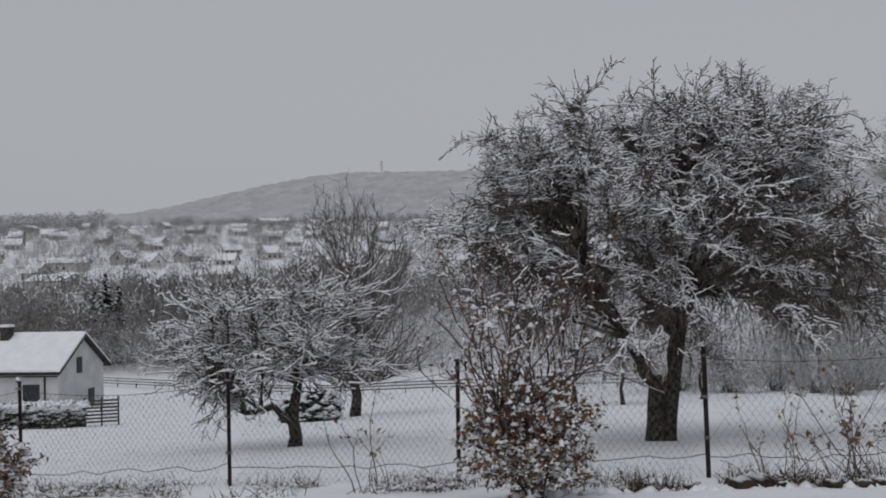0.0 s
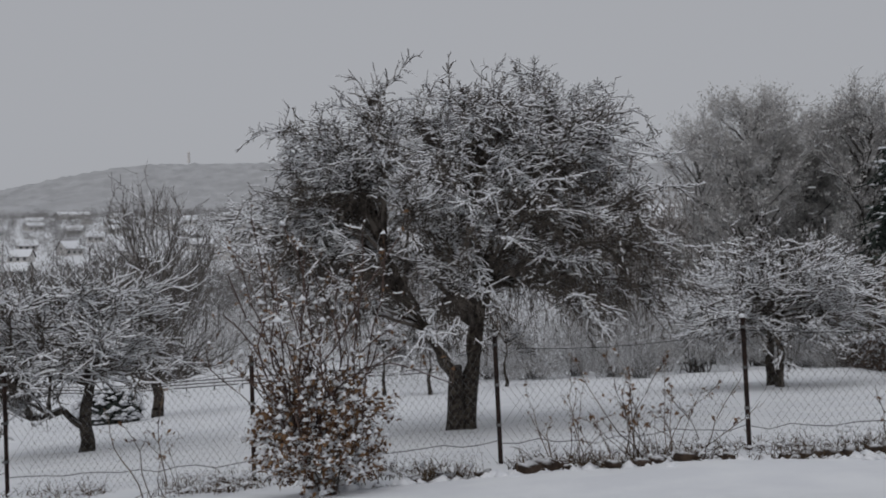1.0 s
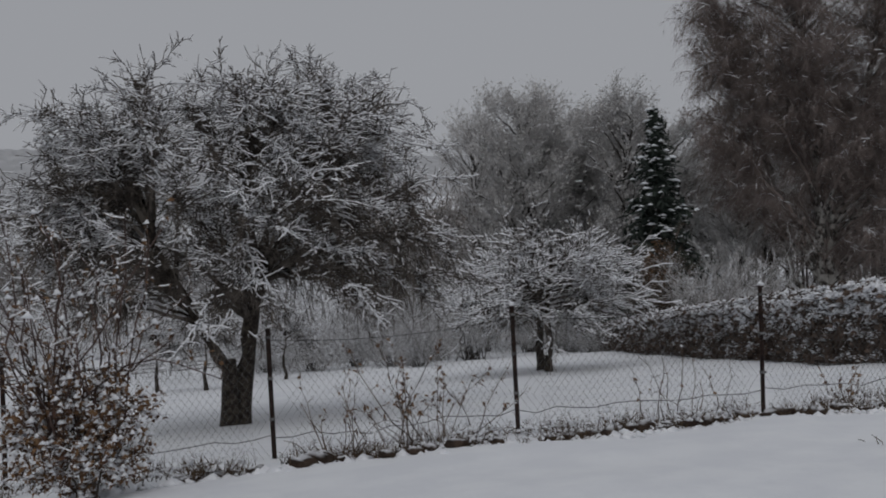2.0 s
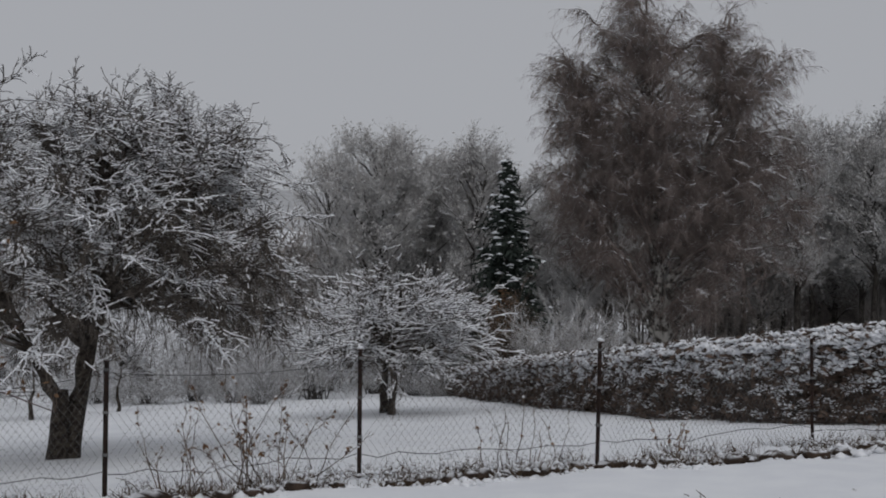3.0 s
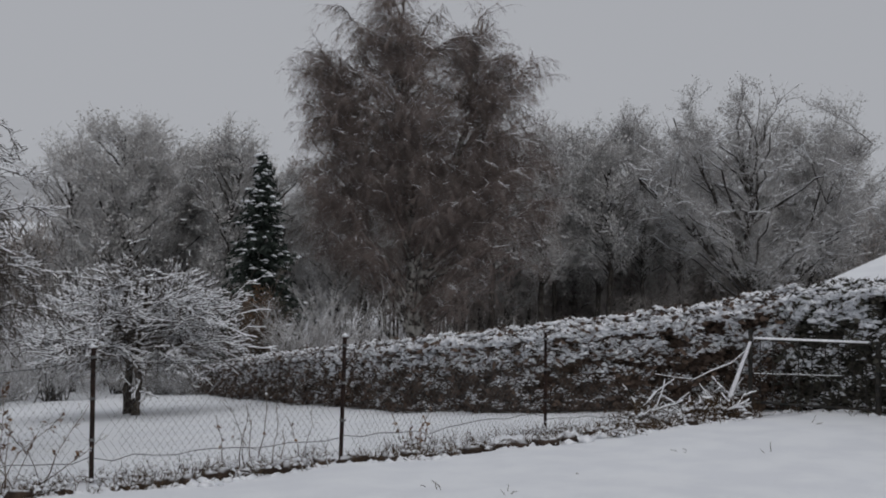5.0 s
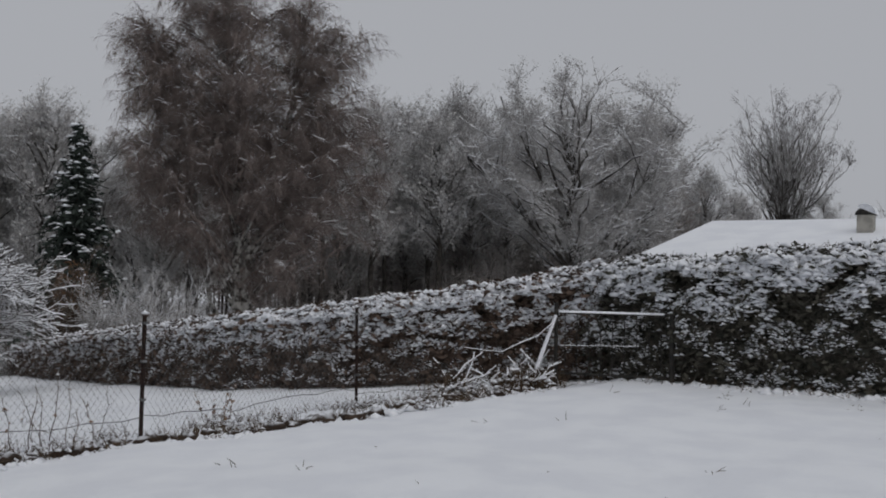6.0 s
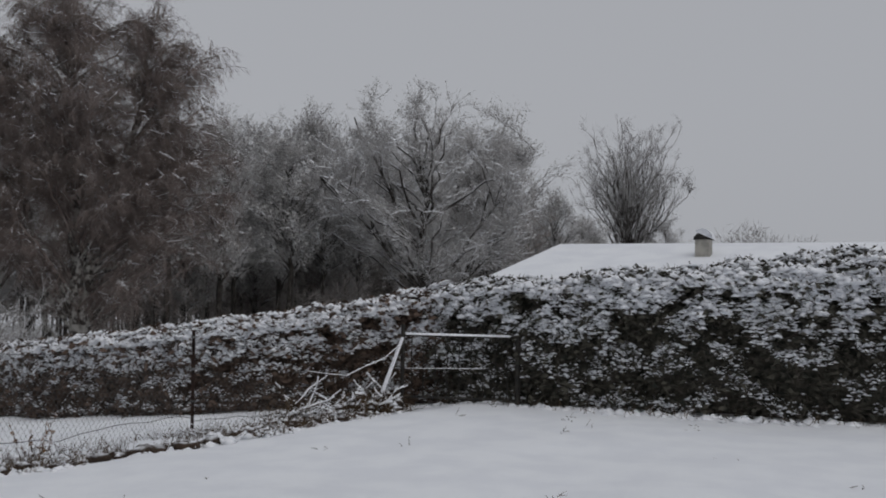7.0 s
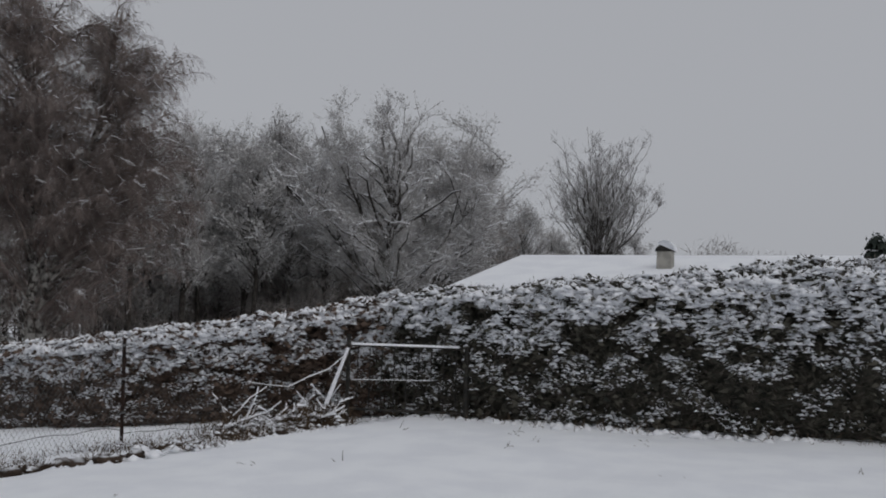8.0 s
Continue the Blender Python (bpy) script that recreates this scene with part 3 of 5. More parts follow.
paths = [line((0, 0, -0.2), (0, 0, 6), (-0.4, 0, 12), (-0.7, 0, 18.2), n=26, wob=0.08), line((0.1, 0, 1.5), (0.9, 0.2, 6), (2.4, 0, 12), (3.2, 0, 17.0), n=18, wob=0.08),
         line((0, 0, 0.3), (-1.3, 0.7, 2.6), (-2.0, 1, 6.5), (-2.9, 0.6, 12.0), (-3.6, 0.4, 15.2), n=18, wob=0.1)]
lobes = [(0, 110, (-0.7, 0, 13.4), (4.0, 3.4, 5.9), 0.35), (2, 24, (-4.2, 0, 13.4), (1.9, 2.2, 2.6), 0.4), (1, 12, (2.9, 0, 15.8), (1.1, 1.5, 1.9), 0.4), (1, 16, (4.4, 0, 14.2), (1.5, 1.8, 1.9), 0.4),
         (1, 24, (5.3, 0, 10.8), (1.7, 2.0, 2.3), 0.4), (0, 46, (0.2, 0, 7.0), (4.8, 4.0, 4.4), 0.3), (1, 22, (4.6, 0, 7.4), (2.4, 2.4, 3.0), 0.4), (2, 20, (-4.2, 0, 8.6), (1.9, 2.2, 3.5), 0.4)]
sets, steps = [], []
for k, n, c, rad, inner in lobes:
    tips = ellipsoid(rng, n, c, rad, inner, -0.8, 2.2)
    starts = along_stem(paths[k], np.clip(tips[:, 2] - 0.6 * np.hypot(tips[:, 0] - c[0] * 0.6, tips[:, 1]) - rng.uniform(0.2, 2.6, n), 1.8, 17.5))
    bows, along = limb_set(rng, starts, tips, 0.16, 12, 0.028 + 0.011 * np.linalg.norm(tips - starts, axis=1), 0.014, 0.09)
    sets.append(bows), steps.append(along)
bows, along = merge(*sets), np.concatenate(steps)
limbs = merge(stem_segs(paths[0], 0.26, 0.05), stem_segs(paths[1], 0.18, 0.05), stem_segs(paths[2], 0.15, 0.05), bows)
arch = offshoots(rng, bows, along > 0.12, 2.2, 1.4, 5, -0.14, 0.55, 0.012, 0.85)
every = merge(arch, bows)
take = np.concatenate([np.ones(len(arch[0]), bool), along > 0.4])
take &= (every[0][:, 2] > 6) | (rng.random(len(take)) < 0.6)
veil = offshoots(rng, every, take, 2.6, 0.75, 2, -0.7, 0.34, 0.0078, 0.7)
wisps = offshoots(rng, veil, np.ones(len(veil[0]), bool), 0.6, 0.4, 1, -0.6, 0.3, 0.005)
birch = tree("birch_tree", (bx, by, gz(bx, by)), "tall weeping birch with curtains of brown hanging twigs", "tree", limbs, arch, BIRCH_BARK, BIRCH_TWIG, SNOW_TUFT, 0.06, snow_thick=0.02, keep=0.2, shade=6.0,
     spiky=merge(veil, wisps))
birch.matrix_basis = pose(bx, by, gz(bx, by), 0, 0, -47)


# ---- wood trees ----
def wood_tree(seed, height, width, name, label, bare=0.25, n=46, lift=0.55, twig=WOOD_TWIG, bark=WOOD_BARK, fork=0.0, place=(0, 0, 0), group="trees of the wood", squeeze=1.0, leaves=0.0, fine_r=0.011, girth=0.015, leader=0.86, highest=0.8, limb=0.12, bough=0.085, low=-0.9):
    """lift: how steeply the limbs leave the trunk. fork: how far two great side limbs spread."""
    rng = np.random.default_rng(seed)
    c, rad = np.array((0, 0, height * (1 + bare) / 2)), np.array((width / 2, width / 2 * squeeze, height * (1 - bare) / 2))
    tips = ellipsoid(rng, n, c, rad * 0.88, 0.55, low, 2.1)
    path = line((0, 0, -0.4), (rng.normal() * 0.15, 0, height * bare), (rng.normal() * 0.4, 0, height * 0.55), (rng.normal() * 0.4, 0, height * leader), n=16, wob=0.07)
    base = stem_segs(path, height * girth, height * 0.003)
    starts = along_stem(path, np.clip(tips[:, 2] - (0.35 + lift) * np.hypot(tips[:, 0], tips[:, 1]) - 0.4, height * bare * 0.75, height * highest))
    slim = np.ones(n)
    if fork:
        for sx_, up, z0 in ((1, 0.74, 0.8), (-1, 0.62, 1.0), (0.75, 0.42, 0.62), (-0.7, 0.84, 1.3)):
            arm = line((0, 0, height * bare * z0), (width * fork * 0.45 * sx_, 0.3 * sx_, height * (bare * z0 + (up - bare * z0) * 0.45)), (width * fork * sx_, 0.6 * sx_, height * up), n=10, wob=0.09)
            base = merge(base, stem_segs(arm, height * girth * 0.55, 0.036))
            near = (tips[:, 0] * sx_ > width * 0.12) & (np.abs(tips[:, 2] - height * up) < height * 0.25) & (rng.random(n) < 0.75)
            starts[near] = arm[rng.integers(4, len(arm), near.sum())]
            slim[near] = 0.45
    reach = np.linalg.norm(tips - starts, axis=1)
    bows, along = limb_set(rng, starts, tips, 0.1 - 0.22 * lift, 9, np.minimum(0.028 + 0.017 * reach, limb) * slim, 0.016, 0.14)
    boughs = offshoots(rng, bows, along > 0.28, 2.0, height * bough, 4, 0.05 + 0.1 * lift, 0.5, 0.0145, 0.87)
    sprigs = offshoots(rng, merge(bows, boughs), np.concatenate([along > 0.35, np.ones(len(boughs[0]), bool)]), 2.0, height * 0.042, 2, 0.05, 0.6, fine_r, 0.8)
    haze = offshoots(rng, sprigs, np.ones(len(sprigs[0]), bool), 0.6, height * 0.022, 1, 0.03, 0.8, fine_r * 0.8)
    root = tree(name, place, label, "tree", merge(base, bows), boughs, bark, twig, SNOW_TUFT, 0.032, 6, group, spiky=merge(sprigs, haze), snow_thick=0.03, keep=0.75 if fork else 0.45, shade=6.0)
    if leaves:
        at = sprigs[1][rng.integers(0, len(sprigs[1]), int(leaves * len(sprigs[1])))]
        part("leaves", leaf_bits(rng, at + 0.1 * rng.normal(size=at.shape), 0.062, 0.8), FROST_HAZE_LEAF, root, "frosted clinging leaves, haze in their paleness", kind="stuff")
    return root


def set_at(proto, az, r, scale=1.0, turn=0.0, wide=1.0):
    x, y = spot(az, r)
    m = Matrix.Translation((x, y, gz(x, y) - 0.1)) @ Matrix.Rotation(turn, 4, "Z") @ Matrix.Diagonal((scale * wide, scale * wide, scale, 1))
    return m


ox, oy = spot(65.9, 58)
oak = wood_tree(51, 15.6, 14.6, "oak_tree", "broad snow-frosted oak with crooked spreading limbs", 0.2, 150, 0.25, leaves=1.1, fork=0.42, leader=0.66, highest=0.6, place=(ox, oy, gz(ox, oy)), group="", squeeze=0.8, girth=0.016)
oak.matrix_basis = pose(ox, oy, gz(ox, oy), 0, 0, -66)
fx, fy = spot(77.0, 88)
wood_tree(52, 19.0, 11.0, "ash_tree", "distant vase-shaped leafless tree against the sky", 0.22, 96, 1.2, leader=0.5, highest=0.45, limb=0.1, bough=0.055, low=0.0, place=(fx, fy, gz(fx, fy)), group="", girth=0.016)

protos = [wood_tree(61, 14, 6.2, "wood_tree", "round-crowned frosted leafless tree in the wood", 0.3, 56, 0.75, leaves=1.6, place=(*spot(32, 60), gz(*spot(32, 60)))),
          wood_tree(62, 14, 4.6, "wood_tree", "slim frosted leafless tree in the wood", 0.32, 46, 1.0, leaves=0.6, place=(*spot(34.6, 62), gz(*spot(34.6, 62)))),
          wood_tree(63, 14, 6.6, "wood_tree", "spreading frosted leafless tree in the wood", 0.18, 58, 0.55, leaves=1.2, twig=FROST_HAZE, place=(*spot(61.0, 66), gz(*spot(61.0, 66))))]
rng = np.random.default_rng(64)
stand = [(31.2, 58, 1.12, 0), (33.4, 61, 1.12, 0), (35.6, 63, 1.08, 0), (28.9, 60, 1.05, 1), (30.6, 66, 1.0, 0), (36.8, 58, 1.05, 1), (39.5, 60, 1.08, 0), (37.6, 66, 1.05, 2), (33.2, 70, 1.0, 2), (41.5, 62, 1.0, 2),
         (43.0, 58, 0.95, 0), (44.6, 66, 1.0, 1), (50.0, 60, 1.0, 0), (52.5, 64, 1.1, 2), (54.5, 58, 1.05, 1), (56.3, 66, 1.15, 2), (57.6, 62, 1.12, 0), (59.2, 70, 1.2, 1),
         (62.6, 74, 1.1, 2), (64.2, 70, 1.05, 0), (67.4, 70, 1.12, 2), (69.0, 66, 1.08, 0), (70.6, 78, 1.0, 2), (73.0, 76, 0.85, 1), (72.0, 84, 0.8, 2), (74.4, 82, 0.7, 0),
         (48.0, 70, 1.0, 2), (26.8, 72, 0.75, 2), (24.8, 66, 0.6, 0), (78.8, 88, 0.7, 2), (77.6, 95, 0.6, 0)]
tall = wood_tree(65, 13.5, 5.0, "wood_tree", "dark-trunked leafless tree at the edge of the wood", 0.36, 40, 0.6, leaves=0.7, place=(*spot(51.6, 57), gz(*spot(51.6, 57))))
protos.append(tall)
stand += [(az + rng.uniform(-0.4, 0.4), rng.uniform(60, 66), rng.uniform(0.75, 0.98), 3) for az in (44.0, 49.8, 53.4, 55.6, 58.0, 60.0, 61.8, 69.6)]
for az, r, s, k in stand:
    copy_thing(protos[k], set_at(protos[k], az, r, s * (0.86 + 0.2 * rng.random()), rng.random() * 6.28))

# shrubs: frosted domes at the wood's edge, along the orchard's end and down in the valley
def shrub(seed, height, width, name, label, twig, place, n=40, fine_r=0.008, group="frosted shrubs"):
    """Many stems from one foot that bow outwards into a dome of fine twigs."""
    rng = np.random.default_rng(seed)
    tips = ellipsoid(rng, n, (0, 0, height * 0.42), np.array((width / 2, width / 2, height * 0.52)), 0.55, -0.5)
    starts = np.stack([0.12 * width * rng.normal(size=n) * 0.5, 0.12 * width * rng.normal(size=n) * 0.5, np.full(n, -0.1)], 1)
    bows, along = limb_set(rng, starts, tips, 0.12, 8, 0.028, 0.01, 0.12)
    boughs = offshoots(rng, bows, along > 0.25, 1.6, height * 0.2, 4, -0.05, 0.5, 0.011, 0.85)
    fine = offshoots(rng, merge(bows, boughs), np.concatenate([along > 0.3, np.ones(len(boughs[0]), bool)]), 3.0, height * 0.085, 2, -0.05, 0.6, fine_r, 0.8)
    return tree(name, place, label, "shrub", bows, boughs, WOOD_BARK, twig, None, 0.02, 5, group, spiky=fine)


fs = [shrub(71, 5, 5.5, "frosted_shrub", "tall frosted shrub with fine pale twigs", FROST_HAZE, (*spot(36.0, 47), gz(*spot(36, 47)))),
      shrub(72, 5, 4.5, "frosted_shrub", "tall frosted shrub with fine pale twigs", FROST_HAZE, (*spot(28.0, 44), gz(*spot(28, 44)))),
      shrub(73, 5, 6.0, "frosted_shrub", "tall frosted shrub with fine pale twigs", WOOD_TWIG, (*spot(43.0, 44), gz(*spot(43, 44))))]
for sd, az, r, top, wd, nm, lb, mt in ((75, 41.4, 34.5, 1.6, 3.8, "frosted_shrub", "dense frosted dome-shaped shrub behind the hedge", WOOD_TWIG), (76, 38.6, 36, 1.75, 1.7, "brown_shrub", "upright shrub with brown clinging leaves behind the hedge", BROWN_TWIG)):
    x, y = spot(az, r)
    bush = shrub(sd, top - gz(x, y), wd, nm, lb, mt, (x, y, gz(x, y)), 80, 0.006, group="")
    if mt is BROWN_TWIG:
        rng = np.random.default_rng(sd)
        q = ellipsoid(rng, 1500, (0, 0, (top - gz(x, y)) * 0.55), (wd * 0.4, wd * 0.4, (top - gz(x, y)) * 0.45), 0.3)
        part("leaves", leaf_bits(rng, q, 0.05, 1.0), DRY_LEAF, bush, "brown clinging leaves", kind="stuff")
rng = np.random.default_rng(74)
spots = [(35.4, 40.2, 0.36, 2), (34.6, 40.8, 0.42, 0), (33.6, 42.5, 0.5, 1), (36.2, 40.6, 0.34, 1), (37.6, 39, 0.6, 1), (31.5, 50, 1.0, 1), (26.0, 48, 0.8, 2), (23.5, 44, 0.6, 0), (21.5, 50, 0.8, 1), (19.0, 48, 0.6, 2), (16.5, 55, 0.8, 0), (25.0, 40, 0.5, 0),
         (33.6, 44, 0.8, 2), (38.5, 48, 0.9, 1), (58.0, 56, 0.6, 2), (62.0, 58, 0.6, 2), (67.0, 60, 0.6, 2), (70.0, 62, 0.6, 2)]
for az, r, s, k in spots:
    copy_thing(fs[k], set_at(fs[k], az, r, s, rng.random() * 6.28))


def scatter_wood(seed, name, label, count, az, r, height, mat, n=110, blade=0.05, wide=0.62, low=0.15):
    """Many leafless trees or bushes as loose sprays of twigs: what is too far and dense to count."""
    rng = np.random.default_rng(seed)
    a, d = np.radians(rng.uniform(*az, count)), np.sqrt(rng.uniform(r[0] ** 2, r[1] ** 2, count))
    x, y = -0.6 + d * np.sin(a), -0.3 + d * np.cos(a)
    h = rng.uniform(*height, count)
    base = np.stack([x, y, ground(x, y)], 1)
    v = unit(rng.normal(size=(count, n, 3))) * (0.25 + 0.75 * rng.random((count, n, 1))) ** 0.6
    local = v * np.stack([h * wide / 2, h * wide / 2, h * (1 - low) / 2], 1)[:, None]
    p = (base[:, None] + local + (0, 0, 1) * (h * (1 + low) / 2)[:, None, None]).reshape(-1, 3)
    way = unit(0.6 * v + (0, 0, 0.55) + 0.7 * rng.normal(size=v.shape)).reshape(-1, 3)
    L = np.repeat(h, n)[:, None] * (0.06 + 0.1 * rng.random((count * n, 1)))
    side = unit(np.cross(way, rng.normal(size=way.shape))) * np.repeat(h, n)[:, None] * blade * 0.22
    verts = np.stack([p - side, p + side, p + way * L], 1).reshape(-1, 3)
    faces = np.arange(len(p) * 3).reshape(-1, 3)
    ob = part(name, (verts, faces), mat)
    if low:
        part("trunks", tubes(base - (0, 0, 0.3), base + (0, 0, 1) * (h * 0.7)[:, None], h * 0.011, h * 0.004, 5), WOOD_BARK, ob, "dark bare trunks", kind="stuff")
    return tagged(ob, label, "woodland", kind="stuff")


# Pale sprays here carry haze in their twig colour, on top of frost.
scatter_wood(201, "valley_thicket", "frosted leafless thicket filling the valley below the orchard", 420, (-27, 20), (128, 270), (6, 12), FROST_HAZE, 150, 0.042)
scatter_wood(202, "valley_thicket", "darker leafless trees in the valley thicket", 620, (-27, 20), (135, 330), (7, 13), VALLEY, 140, 0.055)
scatter_wood(203, "village_trees", "bare garden trees among the village houses", 2300, (-27, 18), (320, 890), (4.5, 9.0), VALLEY, 110, 0.06, 1.0)
scatter_wood(209, "village_trees", "low garden trees among the village houses, haze in their grey", 1100, (-27, 18), (320, 890), (3, 6.5), VALLEY, 110, 0.06, 1.1)
scatter_wood(210, "meadow_edge_thicket", "frosted bushes beyond the rail fence", 110, (-19, -6), (117, 142), (3, 6), FROST_HAZE, 190, 0.03, 0.85, 0.0)
scatter_wood(213, "meadow_edge_thicket", "dark leafless thicket beyond the rail fence", 150, (-26, -5), (120, 150), (5, 9.5), VALLEY, 200, 0.03, 0.85, 0.0)
scatter_wood(211, "meadow_edge_thicket", "frosted bushes beyond the rail fence", 200, (-7, 16), (103, 130), (3, 7), FROST_HAZE, 190, 0.03, 0.85, 0.0)
scatter_wood(208, "horizon_woods", "dim wooded rise behind the village", 60, (-27, -14.5), (870, 900), (8, 15), FROST_HAZE, 130, 0.14, 0.9)
scatter_wood(204, "deep_wood", "dense leafless wood behind the nearer trees", 330, (22, 71), (66, 115), (8, 12.5), UNDERGROWTH, 380, 0.024)
scatter_wood(212, "deep_wood", "dense leafless wood behind the nearer trees", 90, (49, 70), (64, 90), (7, 12), UNDERGROWTH, 480, 0.02)
scatter_wood(205, "undergrowth", "brown leafless undergrowth at the edge of the wood", 150, (41, 72), (54, 72), (0.8, 2.2), UNDERGROWTH, 300, 0.012, 0.9, 0.0)
scatter_wood(214, "undergrowth", "grey-brown saplings and bushes under the trees", 130, (48, 73), (58, 72), (2.0, 5.5), UNDERGROWTH, 420, 0.011, 0.7, 0.0)
scatter_wood(215, "undergrowth", "low brown bushes behind the hedge", 130, (41, 53), (50, 62), (1.0, 2.3), UNDERGROWTH, 420, 0.012, 1.0, 0.0)
scatter_wood(206, "orchard_end_thicket", "frosted bushes along the end of the orchard", 150, (9, 38), (44, 64), (2.2, 5.0), FROST_HAZE, 480, 0.012, 0.85, 0.0)
scatter_wood(207, "horizon_trees", "bare trees on the horizon", 30, (80.5, 86.5), (150, 200), (10, 14), WOOD_TWIG, 220, 0.025)


# ---- spruces ----
def spruce(seed, height, width, place, label, tiers=26):
    rng = np.random.default_rng(seed)
    root = thing("spruce_tree", place, label, "tree")
    part("trunk", tubes(np.array([(0, 0, -0.3)]), np.array([(0, 0, height * 0.97)]), np.array([height * 0.014]), np.array([0.01]), 6), WOOD_BARK, root)
    a0, a1, sn0, sn1 = [], [], [], []
    quads, snow, sprays, wide = [], [], [], []
    for k in range(tiers):
        for j in range(19):
            f = min((k + rng.random()) / tiers, 0.985)
            z = height * (0.05 + 0.94 * f)
            reach = width / 2 * (1 - f) ** 0.75 * (0.72 + 0.3 * math.sin(k * 2.4 + j) + 0.22 * math.sin(k * 5.1)) + 0.05
            a = rng.random() * 6.283
            L = reach * (0.6 + 0.6 * rng.random())
            d, s = np.array((math.cos(a), math.sin(a), 0)), np.array((-math.sin(a), math.cos(a), 0))
            w = 0.03 + L * 0.1
            root_p, mid, tip = np.array((0, 0, z)), d * L * 0.6 + (0, 0, z - L * 0.12), d * L + (0, 0, z - L * (0.38 - 0.2 * f))
            b = [root_p, mid - s * w - (0, 0, w * 0.5), mid + (0, 0, 0.03), mid + s * w - (0, 0, w * 0.5), tip]
            quads.append(b)
            for _ in range(3):
                q = d * L * rng.uniform(0.3, 1.0)
                q[2] = z - L * 0.3 * (np.linalg.norm(q) / L)
                a0.append(q), a1.append(q + s * rng.normal() * 0.35 * L + d * 0.12 - (0, 0, 0.16 * L + 0.1))
            for e in np.linspace(0.25, 1.05, 7):
                along = root_p * (1 - e) + tip * e + s * rng.normal() * 0.16 * L
                sprays.append(along + rng.normal(size=3) * 0.05)
                wide.append(height * (0.009 + 0.017 * (1 - f)))
                if rng.random() < 0.34 and e > 0.4 and math.sin(k * 2.4 + j) > -0.3:
                    snow.append(along + (0, 0, 0.06))
    cells = np.array([(0, 1, 2), (0, 2, 3), (1, 4, 2), (2, 4, 3)])
    v, f = np.array(quads).reshape(-1, 3), (np.arange(len(quads))[:, None, None] * 5 + cells[None]).reshape(-1, 3)
    a0, a1 = np.array(a0), np.array(a1)
    tv, tf = tubes(a0, a1, np.full(len(a0), 0.05), np.full(len(a0), 0.012))
    part("needles", join((v, f.tolist()), (tv, tf.tolist())), NEEDLE, root)
    part("needle_sprays", leaf_bits(rng, np.array(sprays), np.array(wide), 1.0), NEEDLE, root, kind="stuff")
    part("snow_cover", lumps(rng, np.array(snow), 0.016 * height, 0.35), SNOW_TUFT, root, "snow lying on the boughs", kind="stuff")
    return root


sx, sy = 26.7, 33.8
spruce(81, 7.45 - gz(sx, sy), 5.0, (sx, sy, gz(sx, sy)), "dark green spruce with snow on its boughs")
spruce(82, 3.1, 2.0, (*spot(92.2, 21), gz(*spot(92.2, 21))), "small dark conifer rising behind the tall hedge", 16)
far_spruce = None
for k, (az, r, h) in enumerate([(-15.4, 138, 10), (-14.8, 141, 11), (-14.1, 140, 9.5), (-11.2, 150, 9), (-10.6, 152, 10), (-12.4, 150, 9), (-8.2, 300, 10)]):
    x, y = spot(az, r)
    if not far_spruce:
        far_spruce = spruce(90, h, h * 0.42, (x, y, gz(x, y)), "dark spruce down in the valley", 14)
        tagged(far_spruce, group="valley spruces")
    else:
        copy_thing(far_spruce, Matrix.Translation((x, y, gz(x, y))) @ Matrix.Rotation(k * 1.3, 4, "Z") @ Matrix.Diagonal((h / 9, h / 9, h / 9, 1)))


